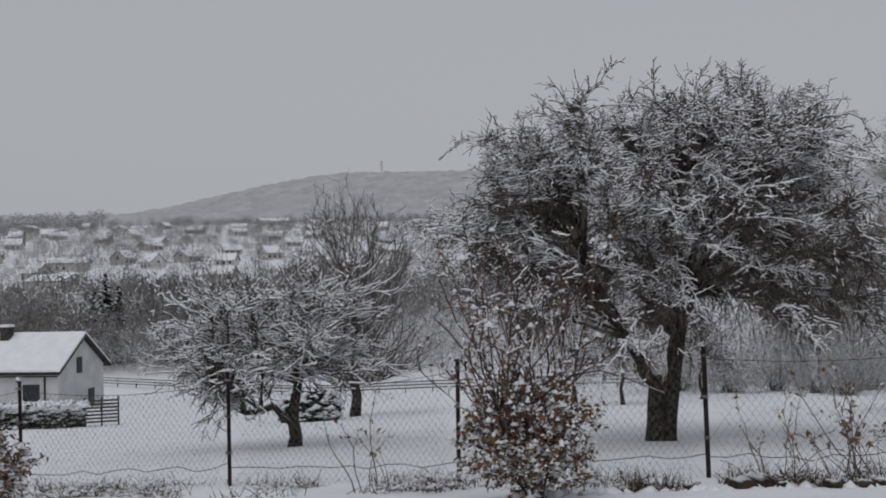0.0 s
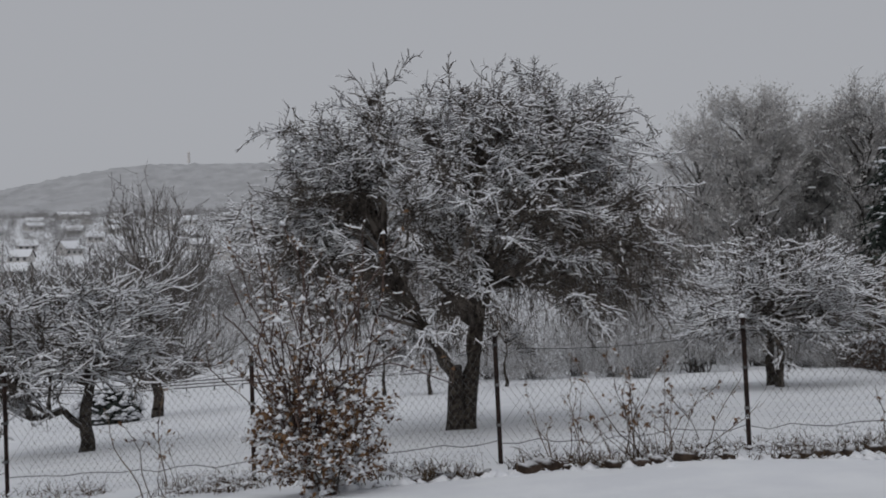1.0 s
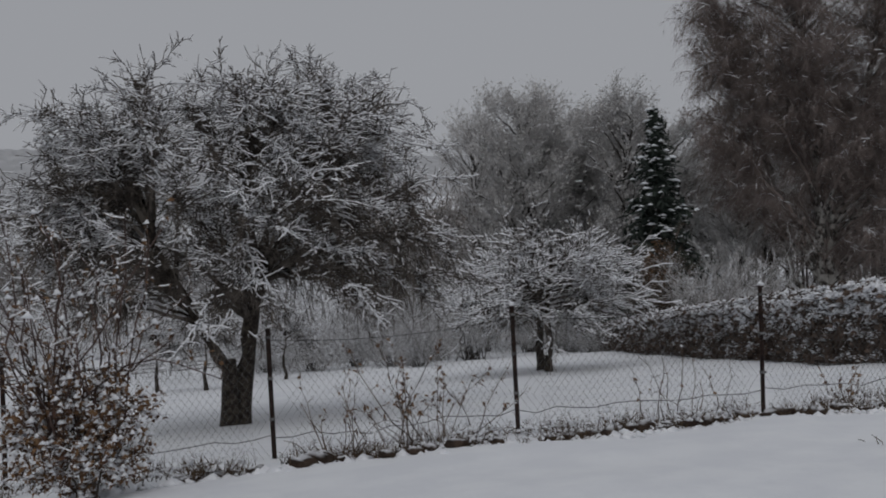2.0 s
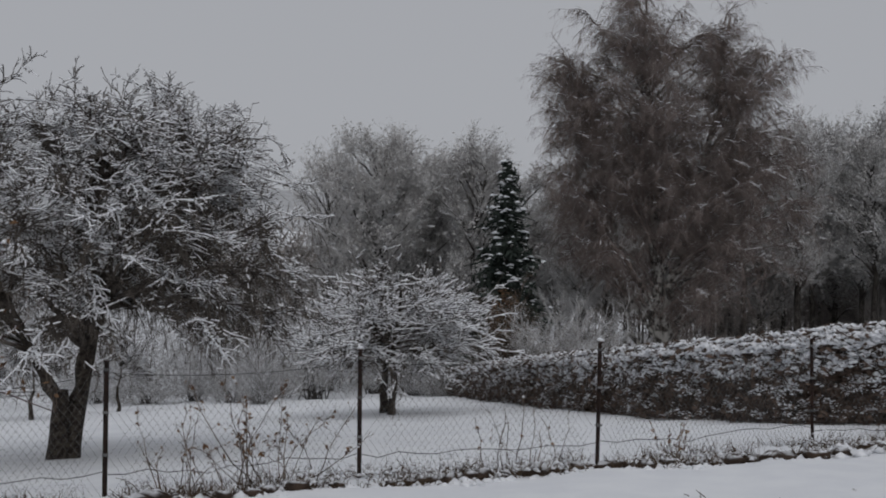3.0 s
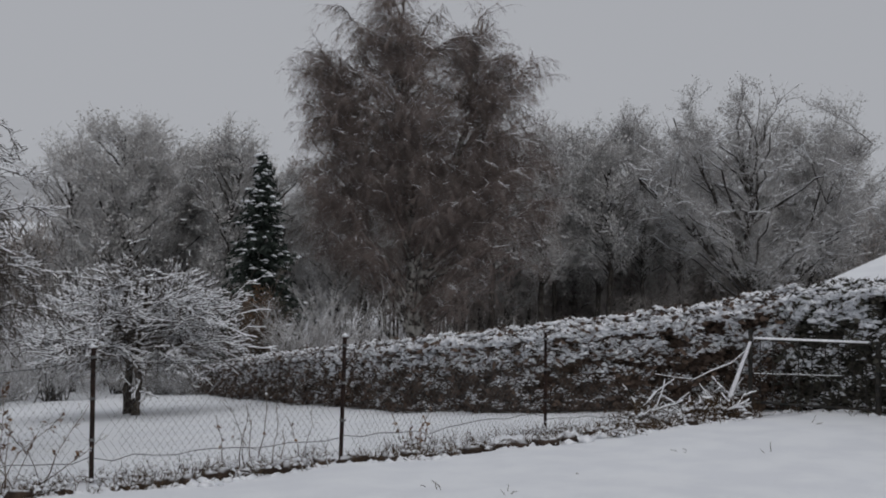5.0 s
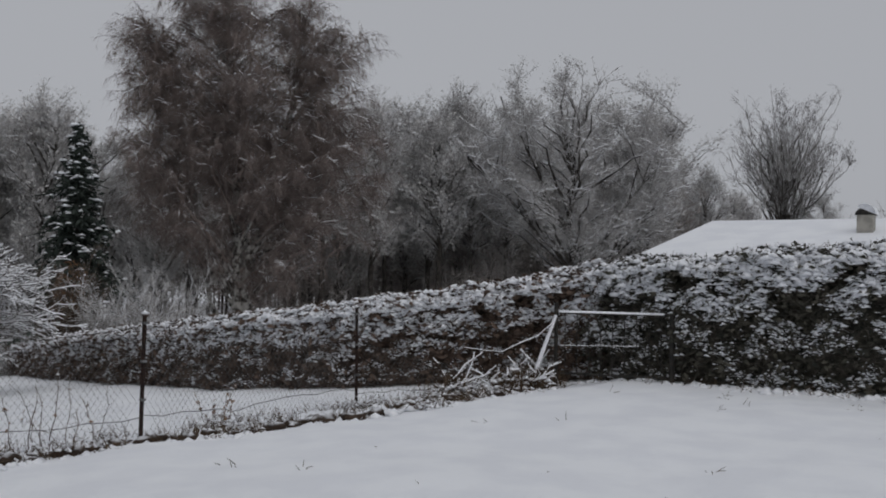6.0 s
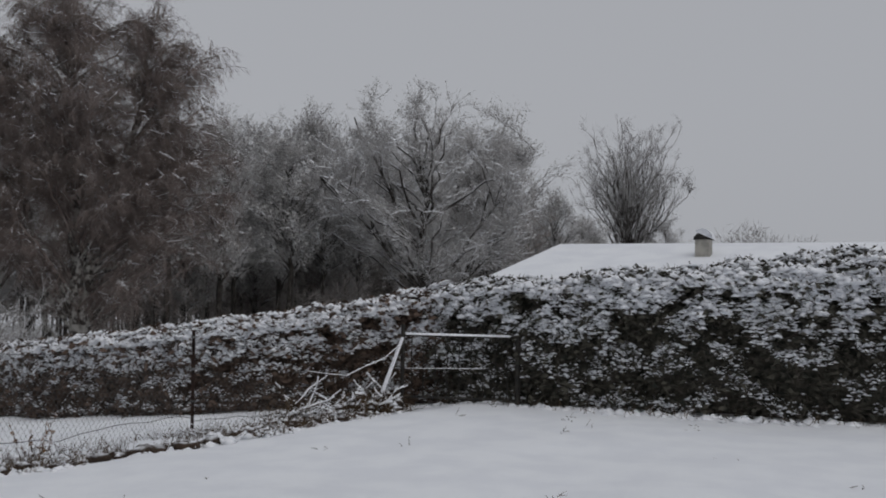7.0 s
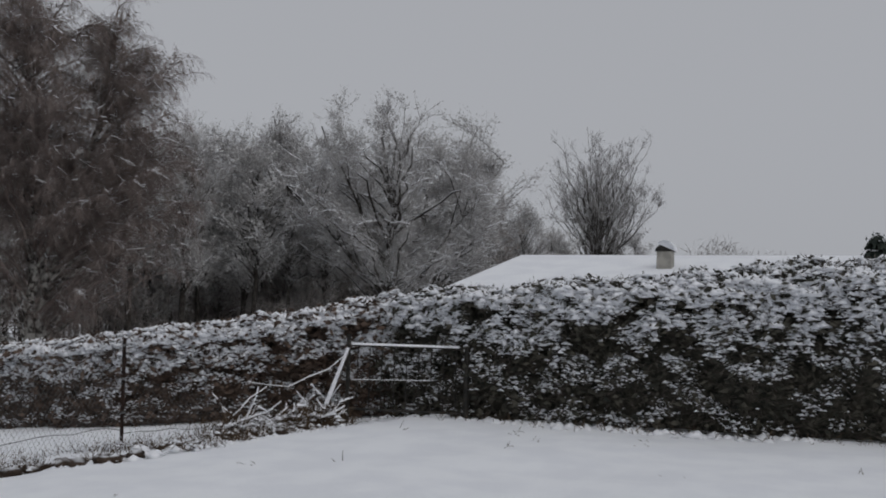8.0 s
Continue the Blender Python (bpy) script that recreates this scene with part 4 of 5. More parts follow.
# ---- hedges ----
def hedge(seed, name, label, course, heights, width, leaf, amount, snow_amount, size, snow_size, side_snow, stretch=0.7, cap=0.0, near_bias=1.0):
    """A clipped hedge along the plan points of course, the side towards the lawn to the left of its run."""
    rng = np.random.default_rng(seed)
    c = np.array(course, float)
    cum = np.concatenate([[0], np.cumsum(np.linalg.norm(np.diff(c, axis=0), axis=1))])

    def at(s):
        q = np.stack([np.interp(s, cum, c[:, k]) for k in (0, 1)], -1)
        e = np.stack([np.interp(s + 0.4, cum, c[:, k]) - np.interp(s - 0.4, cum, c[:, k]) for k in (0, 1)], -1)
        e = unit(e)
        return q, np.stack([e[..., 1], -e[..., 0]], -1)

    def relief(s, f):
        """How far the clumps of foliage stand out."""
        return np.array([noise.noise(Vector((a * 0.9, b * 1.3, seed))) * 0.16 + noise.noise(Vector((a * 2.3, b * 5.0, seed))) * 0.13 + noise.noise(Vector((a * 6.5, b * 12, seed + 5))) * 0.05
                         for a, b in zip(np.ravel(s), np.ravel(f))])

    def shape(s, f):
        """f: 0 at the front foot, 1 at the front top, 2 at the back top, 3 at the back foot."""
        q, nrm = at(s)
        h = np.interp(s, cum, heights)
        wave = relief(s, f)
        across = np.interp(f, [0, 0.8, 1.15, 1.85, 2.2, 3], [0, -0.02, 0.22, width - 0.22, width, width]) - wave * (f < 1.5)
        up = np.interp(f, [0, 0.8, 1.15, 1.5, 1.85, 2.2, 3], [0, 0.86, 0.98, 1.03, 0.98, 0.86, 0])
        xy = q + nrm * across[:, None]
        z = ground(xy[:, 0], xy[:, 1]) + up * h * (1 + 0.35 * wave)
        return np.concatenate([xy, z[:, None]], 1)

    root = thing(name, (0, 0, 0), label, "hedge")
    ss, fs_ = np.linspace(0, cum[-1], int(cum[-1] / 0.16)), np.linspace(0, 3, 30)
    S, Fq = np.meshgrid(ss, fs_)
    core = shape(S.ravel(), Fq.ravel())
    q, nrm = at(S.ravel())
    mid = q + nrm * width / 2
    core[:, :2] += (mid - core[:, :2]) * 0.4
    core[:, 2] -= 0.14
    i = np.arange(S.size).reshape(S.shape)
    part("core", (core, np.stack([i[:-1, :-1], i[:-1, 1:], i[1:, 1:], i[1:, :-1]], -1).reshape(-1, 4)), leaf, root)
    n = int(amount * cum[-1])
    f = rng.uniform(0, 2.0, n)
    p = shape(cum[-1] * rng.random(n) ** near_bias, f) + rng.normal(size=(n, 3)) * 0.06 * np.where(f > 0.9, 0.4, 1.0)[:, None]
    part("foliage", leaf_bits(rng, p, size, 0.35), leaf, root, kind="stuff")
    k = n // 5
    p = shape(rng.uniform(0, cum[-1], k), rng.uniform(0, 1.6, k))
    way = unit(rng.normal(size=(k, 3)) * (1, 1, 0.5))
    part("branch_litter", tubes(p - way * 0.1, p + way * 0.14, np.full(k, 0.006), np.full(k, 0.003)), TWIG, root, kind="stuff")
    n = int(snow_amount * cum[-1])
    f = np.where(rng.random(n) < 1 - side_snow, rng.uniform(0.8, 2.0, n), 1 - rng.random(n) ** 1.3 * 0.97)
    s_ = cum[-1] * rng.random(n) ** near_bias
    shelf = np.array([noise.noise(Vector((a * 2.6, b * 13, seed + 3))) * 0.06 for a, b in zip(s_, f)])
    ledge = 0.5 * (relief(s_, f - 0.03) - relief(s_, f + 0.05)) + shelf
    ok = (f > 0.92) | (ledge + 0.012 * rng.normal(size=n) > 0.012 - 0.028 * smooth(0.2, 0.95, f))
    f, s_ = f[ok], s_[ok]
    p = shape(s_, f) + rng.normal(size=(len(f), 3)) * 0.02
    grow = 0.55 + 0.6 * smooth(0.25, 0.9, f)
    v, fc = lumps(rng, p, snow_size * grow * (0.45 + 1.1 * rng.random(len(f)) ** 1.6), 0.7)
    mid = np.repeat(p, 6, 0)
    _, nrm = at(np.repeat(s_, 6))
    lengthwise = np.stack([-nrm[:, 1], nrm[:, 0]], 1)
    along = ((v - mid)[:, :2] * lengthwise).sum(1, keepdims=True)
    v[:, :2] += lengthwise * along * stretch
    if cap:
        k = int(cap * cum[-1])
        q = shape(rng.uniform(0, cum[-1], k), rng.uniform(0.98, 1.9, k)) + (0, 0, 0.01)
        part("snow_cap", lumps(rng, q, 0.055 + 0.045 * rng.random(k), 0.5), SNOW_TUFT, root, "thick uneven cap of snow", kind="stuff")
    part("snow_cover", (v, fc), SNOW_TUFT, root, "clumps of snow caught in the foliage", kind="stuff")
    return root


hedge(101, "beech_hedge", "clipped brown-leaved hedge topped with snow along the orchard", [(14.95, 5.9), (14.3, 7.4), (13.4, 9.9), (13.7, 13.1), (16.8, 20.4), (20.0, 26.9), (23.5, 33.5)],
      [1.85, 1.58, 1.42, 1.34, 1.28, 1.2, 1.1], 1.1, LEAF, 1000, 3600, 0.06, 0.034, 0.85, 0.35, 170, 1.5)
hedge(102, "evergreen_hedge", "tall dark evergreen hedge with clumps of snow", [(14.7, -5), (14.6, -3), (14.3, 0.5), (14.15, 3.2), (14.35, 4.4), (14.9, 6.1)], [2.75, 2.44, 2.13, 1.9, 1.83, 1.85], 1.7, YEW, 2300, 4600, 0.05, 0.042, 0.82, 0.3, 150)


# drifted snow along the foot of the tall hedge
rng = np.random.default_rng(105)
n = 420
dy = rng.uniform(-4.5, 6.0, n)
dx = np.interp(dy, [-5, -3, 0.5, 3.2, 4.4, 6.1], [14.7, 14.6, 14.3, 14.15, 14.35, 14.9]) - np.abs(rng.normal(size=n)) * 0.22
drift = thing("snow_drift", (0, 0, 0), "small uneven heaps of snow along the hedge's foot", "snow", kind="stuff")
part("heaps", lumps(rng, np.stack([dx, dy, ground(dx, dy) - 0.01], 1), 0.06 + 0.1 * rng.random(n), 0.4), SNOW_TUFT, drift, kind="stuff")
p = np.stack([dx, dy, ground(dx, dy)], 1)[:160] - (0.1, 0, 0)
part("stubble", tubes(*twigs(rng, p, np.tile((0, 0, 1.0), (160, 1)), 2, 0.14, 2, -0.1, 0.5, 0.004)), GRASS, drift, kind="stuff")

# ---- wire fence ----
posts = [(-8.1, 13.5), (-5.34, 12.6), (-2.65, 11.65), (-0.05, 10.7), (2.44, 9.9), (4.91, 9.15), (7.34, 8.04), (10.88, 7.75)]
tops = [0.4, 0.52, 0.64, 0.79, 0.916, 1.016, 1.114, 1.11]
fence = thing("wire_fence", (0, 0, 0), "sagging chain-link fence on rusty steel posts", "fence")
rng = np.random.default_rng(111)
for (x, y), z in zip(posts, tops):
    b = gz(x, y) - 0.15
    shape = join(box(-0.024, 0.024, -0.003, 0.003, b, z), box(-0.003, 0.003, -0.03, -0.0031, b, z), box(-0.028, 0.028, -0.034, 0.008, z - 0.012, z + 0.004))
    post = part("post", shape, STEEL, fence)
    rng.normal(size=2)
    post.matrix_basis = pose(x, y, 0, rng.normal() * 0.5, rng.normal() * 0.5, rng.uniform(-15, 15) - 18)
    cap = lumps(rng, np.array([(0, -0.012, z + 0.02)]), np.array([0.035]), 0.9)
    part("snow_cap", cap, SNOW_TUFT, post, "cap of snow")
    for k in range(3):
        zz = z - 0.1 - 0.42 * k
        part("wire_clip", box(-0.03, 0.03, -0.04, 0.012, zz, zz + 0.025), WIRE, post)
line_pts = posts + [(13.75, 6.75)]
for k in range(len(line_pts) - 1):
    (xa, ya), (xb, yb) = line_pts[k], line_pts[k + 1]
    L = math.hypot(xb - xa, yb - ya)
    za = tops[k] if k < len(tops) else 1.0
    zb = tops[k + 1] if k + 1 < len(tops) else 0.5
    high, step = (0.98, 0.074) if k < 7 else (0.55, 0.074)
    sag = 0.05 + 0.09 * rng.random()

    def place(s, h, jitter=0.0):
        """s: along the bay in metres, h: 0 at the foot, 1 at the upper wire."""
        f = np.clip(s / L, 0, 1)
        x, y = xa + (xb - xa) * f, ya + (yb - ya) * f
        foot = ground(x, y) + 0.0
        upper = (za + (zb - za) * f) - 0.12 - sag * 4 * f * (1 - f) - (0.35 if k == 7 else 0.0)
        bulge = 0.05 * np.sin(np.pi * f) * np.sin(np.pi * np.clip(h, 0, 1))
        return np.stack([x + bulge * 0.3, y - bulge, foot + (upper - foot) * h], -1)

    s0 = np.arange(-high * 1.0, L, step)
    segs0, segs1 = [], []
    for sign in (1, -1):
        for s in s0:
            hs = np.linspace(0, 1, 4)
            run = s + hs * high * 0.85 if sign > 0 else s + (1 - hs) * high * 0.85
            ok = (run >= 0) & (run <= L)
            q = place(run, hs)
            for a in range(3):
                if ok[a] and ok[a + 1]:
                    segs0.append(q[a]), segs1.append(q[a + 1])
    segs0, segs1 = np.array(segs0), np.array(segs1)
    rr = np.full(len(segs0), 0.0015)
    part("wire_mesh", tubes(segs0, segs1, rr, rr), WIRE, fence)
    for h, r in ((1.0, 0.003), (0.16 + 0.06 * rng.random(), 0.004)):
        q = place(np.linspace(0, L, 14), np.full(14, h) + 0.02 * rng.normal(size=14) * (h < 0.9))
        part("tension_wire", cable(q, r), GATE_PAINT, fence)

# ---- gate ----
gate = thing("garden_gate", (0, 0, 0), "low dark iron gate with snow on its top bar", "gate")
ga, gb = np.array((13.87, 6.15)), np.array((14.25, 4.5))
gdir = unit(gb - ga)
zt, zg = 1.03, gz(*ga)


def bar(p, q, r, mat, name, label="", sides=6, parent=gate):
    p, q = np.array([p], float), np.array([q], float)
    return part(name, tubes(p, q, np.array([r]), np.array([r]), sides), mat, parent, label)


def gp(s, z):
    xy = ga + gdir * s
    return (xy[0], xy[1], z)


GL = float(np.linalg.norm(gb - ga))
bar(gp(0, zg - 0.1), gp(0, zt + 0.14), 0.035, GATE_PAINT, "gate_post")
bar(gp(GL + 0.07, zg - 0.1), gp(GL + 0.07, zt + 0.02), 0.045, GATE_PAINT, "gate_post")
topbar = bar(gp(0.05, zt - 0.02), gp(GL, zt - 0.02), 0.018, GATE_PAINT, "top_bar")
part("snow_line", snow_on(np.array([gp(0.05, zt - 0.02)]), np.array([gp(GL * 0.97, zt - 0.02)]), np.array([0.018]), np.array([0.018]), np.random.default_rng(1), 0.014, 99.0, 0.001), SNOW_TUFT, topbar, "ridge of snow")
midbar = bar(gp(0.05, 0.5), gp(GL * 0.8, 0.53), 0.007, GATE_PAINT, "middle_bar")
part("snow_line", snow_on(np.array([gp(0.05, 0.5)]), np.array([gp(GL * 0.75, 0.53)]), np.array([0.007]), np.array([0.007]), np.random.default_rng(2), 0.006, 99.0, 0.001), SNOW_TUFT, midbar)
bar(gp(0.05, 0.08), gp(GL, 0.08), 0.018, GATE_PAINT, "bottom_bar")
for k in range(9):
    s = 0.05 + (GL - 0.05) * (k + 0.5) / 9
    bar(gp(s, 0.08), gp(s, zt - 0.03), 0.008, GATE_PAINT, "upright", sides=4)
brace = bar((13.55, 6.33, 0.12), gp(0, 0.95), 0.036, RAIL, "brace", "slanting brace thick with snow")
part("snow_line", snow_on(np.array([(13.55, 6.33, 0.14)]), np.array([gp(0, 0.96)]), np.array([0.04]), np.array([0.038]), np.random.default_rng(3), 0.07, 99.0), SNOW_TUFT, brace)

part("snow_crust", tubes(np.array([(13.52, 6.31, 0.15)]), np.array([(13.835, 6.14, 0.97)]), np.array([0.034]), np.array([0.024]), 7), SNOW_TUFT, brace, "crust of snow on the weather side")

# ---- plants by the fence ----
# leafy bush in front of the fence
def leafy_bush(seed, place, label, height, width, arms, count, leaf_n, snow_n, mass=0.5):
    """A dense leafy lower mass out of which long bare arms reach up."""
    rng = np.random.default_rng(seed)
    goals = ellipsoid(rng, count, (0, 0, height * mass * 0.5), (width / 2, width * 0.42, height * mass * 0.55), 0.2, -0.9)
    stems = [line((0.1 * math.cos(a), 0.1 * math.sin(a), -0.1), (0.2 * math.cos(a), 0.2 * math.sin(a), height * 0.25), n=3, wob=0.01) for a in np.arange(9) * 0.7]
    limbs = colonise(rng, stems, goals, 0.07, 0.5, 0.11, 50, lift=0.3, tip=0.0035)
    p, w = ends(limbs, 0.012)
    fine = twigs(rng, p, w, 2, 0.15, 2, 0.05, 0.7, 0.003)
    foot = np.stack([rng.normal(size=arms) * width * 0.13, rng.normal(size=arms) * width * 0.1, np.full(arms, height * 0.2)], 1)
    lean = np.stack([rng.normal(size=arms) * 0.17, rng.normal(size=arms) * 0.12, np.ones(arms)], 1)
    lean[:, :2] = np.clip(lean[:, :2], -0.3, 0.3)
    arm = twigs(rng, foot, unit(lean), 1, height * 0.92, 8, 0.1, 0.05, 0.0095, 0.93)
    tip = arm[1][arm[1][:, 2] > height * 0.45]
    twiglet = twigs(rng, tip, np.tile((0, 0, 1.0), (len(tip), 1)), 2, 0.2, 3, 0.1, 0.6, 0.004)
    bush = tree("leafy_bush", place, label, "bush", limbs, merge(fine, twiglet), TWIG, BROWN_TWIG, SNOW_TUFT, 0.009, 6, snow_thick=0.01, keep=0.5)
    part("shoot_tangle", tubes(*arm, 5), ARM_BARK, bush, "long upright reddish-brown shoots", kind="stuff")
    part("shoot_snow", lumps(rng, arm[1][rng.random(len(arm[1])) < 0.35], 0.02, 0.9), SNOW_TUFT, bush, kind="stuff")
    at = np.concatenate([fine[1], p])
    at = at[rng.integers(0, len(at), leaf_n)] + 0.02 * rng.normal(size=(leaf_n, 3))
    high = twiglet[1][rng.random(len(twiglet[1])) < 0.42]
    part("leaves", leaf_bits(rng, np.concatenate([at, high]), 0.026, 1.0), DRY_LEAF, bush, "withered brown and yellow leaves", kind="stuff")
    q = np.concatenate([at[rng.integers(0, len(at), snow_n)] + (0, 0, 0.015), high[rng.random(len(high)) < 0.3] + (0, 0, 0.02)])
    part("snow_clumps", lumps(rng, q, 0.02 + 0.013 * rng.random(len(q)), 1.0), SNOW_TUFT, bush, "small clumps of snow", kind="stuff")
    return bush


leafy_bush(121, (0.42, 8.75, gz(0.42, 8.75)), "bush with withered brown-yellow leaves and snow on its twigs", 1.95, 1.35, 46, 520, 4200, 1500, 0.55)
leafy_bush(122, (-4.75, 9.9, gz(-4.75, 9.9)), "low dense bush with brown leaves under snow", 0.85, 1.0, 8, 300, 2600, 800, 0.85)


def weeds(seed, place, label, count, height, spread, leaf=0.3, name="weed_clump", category="weed", snow=0.25, lr=0.026):
    rng = np.random.default_rng(seed)
    foot = np.stack([rng.normal(size=count) * spread * 0.25, rng.normal(size=count) * spread * 0.12, np.zeros(count) - 0.03], 1)
    segs = twigs(rng, foot, np.tile((0, 0, 1.0), (count, 1)), 1, height, 6, 0.04, spread * 0.3, 0.0066, 0.88)
    top = segs[1][:, 2] > height * 0.3
    side = twigs(rng, segs[1][top], unit(segs[1] - segs[0])[top], 2, height * 0.09, 2, 0.05, 0.7, 0.0035)
    root = thing(name, place, label, category)
    part("stalk_tangle", tubes(*merge(segs, side)), BROWN_TWIG, root, kind="stuff")
    t = side[1][rng.random(len(side[1])) < leaf]
    if len(t):
        part("leaves", leaf_bits(rng, t, lr, 1.0), DRY_LEAF, root, "shrivelled brown leaves", kind="stuff")
    t = side[1][rng.random(len(side[1])) < snow]
    if len(t):
        part("snow_clumps", lumps(rng, t, 0.016, 0.7), SNOW_TUFT, root)
    return root


weeds(131, (3.55, 8.8, gz(3.55, 8.8)), "open clump of brown stems with a few withered leaves", 30, 1.1, 1.0, 0.6, lr=0.027)
weeds(132, (2.9, 9.1, gz(2.9, 9.1)), "thin brown stems beside the fence", 10, 0.8, 0.7, 0.3)
weeds(133, (6.2, 8.1, gz(6.2, 8.1)), "dry flower stalks at the foot of the fence", 14, 0.7, 0.8, 0.1)
weeds(135, (-0.9, 9.9, gz(-0.9, 9.9)), "thin stalks with drooping dead leaves", 8, 0.9, 0.8, 0.4)
weeds(136, (7.9, 7.45, gz(7.9, 7.45)), "short dark dead stalk cluster", 9, 0.45, 0.35, 0.6)

# fringe of dead grass and bare earth between lawn and fence
rng = np.random.default_rng(141)
n = 9500
sx_ = rng.uniform(-9, 13.2, n)
off = rng.uniform(-1.0, 0.15, n) * (1 + verge(sx_)) - 0.08 * np.sin(2.3 * sx_)
px, py = sx_, (10.75 - 0.33 * sx_) + off * 1.05 + 0.25 * smooth(9, 12, sx_)
clump = np.array([noise.noise(Vector((a * 1.1, b * 1.1, 7))) for a, b in zip(px, py)])
ok = clump > 0.02
p = np.stack([px, py, ground(px, py)], 1)[ok]
blades = twigs(rng, p, np.tile((0, 0, 1.0), (len(p), 1)), 1, 0.17, 2, -0.12, 0.55, 0.0045, 0.6)
fringe = thing("grass_fringe", (0, 0, 0), "tufts of dead brown grass poking from snow along the fence", "grass", kind="stuff")
part("blades", tubes(*blades), GRASS, fringe, kind="stuff")
tip = blades[1][rng.random(len(blades[1])) < 0.3]
part("snow_clumps", lumps(rng, tip, 0.03, 0.6), SNOW_TUFT, fringe, kind="stuff")


def clod(seed, x, y, size, label="dark lump of earth dusted with snow", name="earth_clod"):
    rng = np.random.default_rng(seed)
    bm = bmesh.new()
    bmesh.ops.create_icosphere(bm, subdivisions=2, radius=1)
    for v in bm.verts:
        k = 1 + 0.6 * noise.noise(v.co * 2.3 + Vector((seed, 0, 0)))
        v.co = Vector((v.co.x * size * k * 1.3, v.co.y * size * k, v.co.z * size * k * 0.75))
    me = bpy.data.meshes.new(name)
    bm.to_mesh(me)
    bm.free()
    me.materials.append(EARTH)
    me.polygons.foreach_set("use_smooth", [True] * len(me.polygons))
    ob = new(name, me)
    ob.matrix_basis = pose(x, y, gz(x, y) + size * 0.35, 0, 0, seed * 40)
    return tagged(ob, label, "earth", "earth clods along the fence")


for k in range(110):
    x = rng.uniform(0.8, 12.8)
    y = 10.75 - 0.33 * x - 0.95 - float(verge(x)) + 0.5 * float(smooth(7.0, 11.5, x)) + 0.2 * noise.noise(Vector((x * 1.3, 0, 2))) + rng.uniform(-0.08, 0.3)
    clod(k, x, y, rng.uniform(0.035, 0.1))

# low bank of bare earth where the lawn breaks off
bx_ = np.arange(0.4, 13.0, 0.07)
edge = 10.75 - 0.33 * bx_ - 0.95 - verge(bx_) + 0.5 * smooth(7.0, 11.5, bx_) + np.array([noise.noise(Vector((a * 1.3, 0, 2))) * 0.26 + noise.noise(Vector((a * 4, 3, 2))) * 0.2 for a in bx_])
tall = np.clip(np.array([noise.noise(Vector((a * 0.8, 9, 4))) * 0.2 + noise.noise(Vector((a * 2.9, 1, 4))) * 0.3 - 0.075 for a in bx_]), -0.14, 0.15)
rows = []
for f, dy, up in ((0, -0.03, 0.0), (1, -0.05, 0.25), (2, 0.0, 0.85), (3, 0.07, 1.0), (4, 0.17, 0.9), (5, 0.34, 0.0)):
    jit = np.array([noise.noise(Vector((a * 11, f * 3.1, 6))) * 0.07 for a in bx_])
    yy = edge + dy + jit
    rows.append(np.stack([bx_, yy, ground(bx_, yy) - 0.04 + tall * up + jit * 0.5], 1))
V = np.concatenate(rows)
n = len(bx_)
i = np.arange(len(V)).reshape(len(rows), n)
bank = part("earth_bank", (V, np.stack([i[:-1, :-1], i[:-1, 1:], i[1:, 1:], i[1:, :-1]], -1).reshape(-1, 4)), EARTH)
tagged(bank, "low dark bank of earth and grass roots edging the lawn", "earth", kind="structure")

# grass roots and drifted snow that break up the bank's edge
rng = np.random.default_rng(143)
ex = rng.uniform(0.3, 13.0, 5200)
ey = np.interp(ex, bx_, edge)
tuft = np.array([noise.noise(Vector((a * 2.2, 4, 1))) for a in ex])
ok = tuft > -0.02
gx_, gy_ = ex[ok], ey[ok] + rng.uniform(-0.05, 0.32, ok.sum())
p = np.stack([gx_, gy_, ground(gx_, gy_) + np.interp(gx_, bx_, np.maximum(tall, 0)) * 0.7], 1)
roots = thing("grass_edge", (0, 0, 0), "matted dead grass hanging over the lawn's broken edge", "grass", kind="stuff")
way = np.stack([0.3 * rng.normal(size=len(p)), -0.5 + 0.5 * rng.normal(size=len(p)), np.full(len(p), 0.8)], 1)
part("blades", tubes(*twigs(rng, p, unit(way), 1, 0.16, 2, -0.25, 0.3, 0.005, 0.6)), GRASS, roots, kind="stuff")
n = 900
dx = rng.uniform(0.3, 13.2, n)
dy = np.interp(dx, bx_, edge) + 0.12 * rng.normal(size=n)
q = np.stack([dx, dy, ground(dx, dy) + np.interp(dx, bx_, np.maximum(tall, 0)) * (dy > np.interp(dx, bx_, edge)) - 0.005], 1)
part("snow_clumps", lumps(rng, q, 0.04 + 0.07 * rng.random(n), 0.5), SNOW_TUFT, roots, kind="stuff")

# grass tips and small twigs that stick out of the lawn's snow
rng = np.random.default_rng(148)
n = 46
x, y = rng.uniform(3, 13.2, n), rng.uniform(-3.5, 6.0, n)
ok = y + 0.33 * x < 9.2
p = np.repeat(np.stack([x, y, ground(x, y)], 1)[ok], 4, 0)
p[:, :2] += 0.05 * rng.normal(size=(len(p), 2))
litter = thing("grass_tips", (0, 0, 0), "a few brown grass tips sticking out of the snowy lawn", "grass", kind="stuff")
part("blades", tubes(*twigs(rng, p, np.tile((0, 0, 0.6), (len(p), 1)), 1, 0.1, 2, -0.2, 0.8, 0.004)), GRASS, litter, kind="stuff")

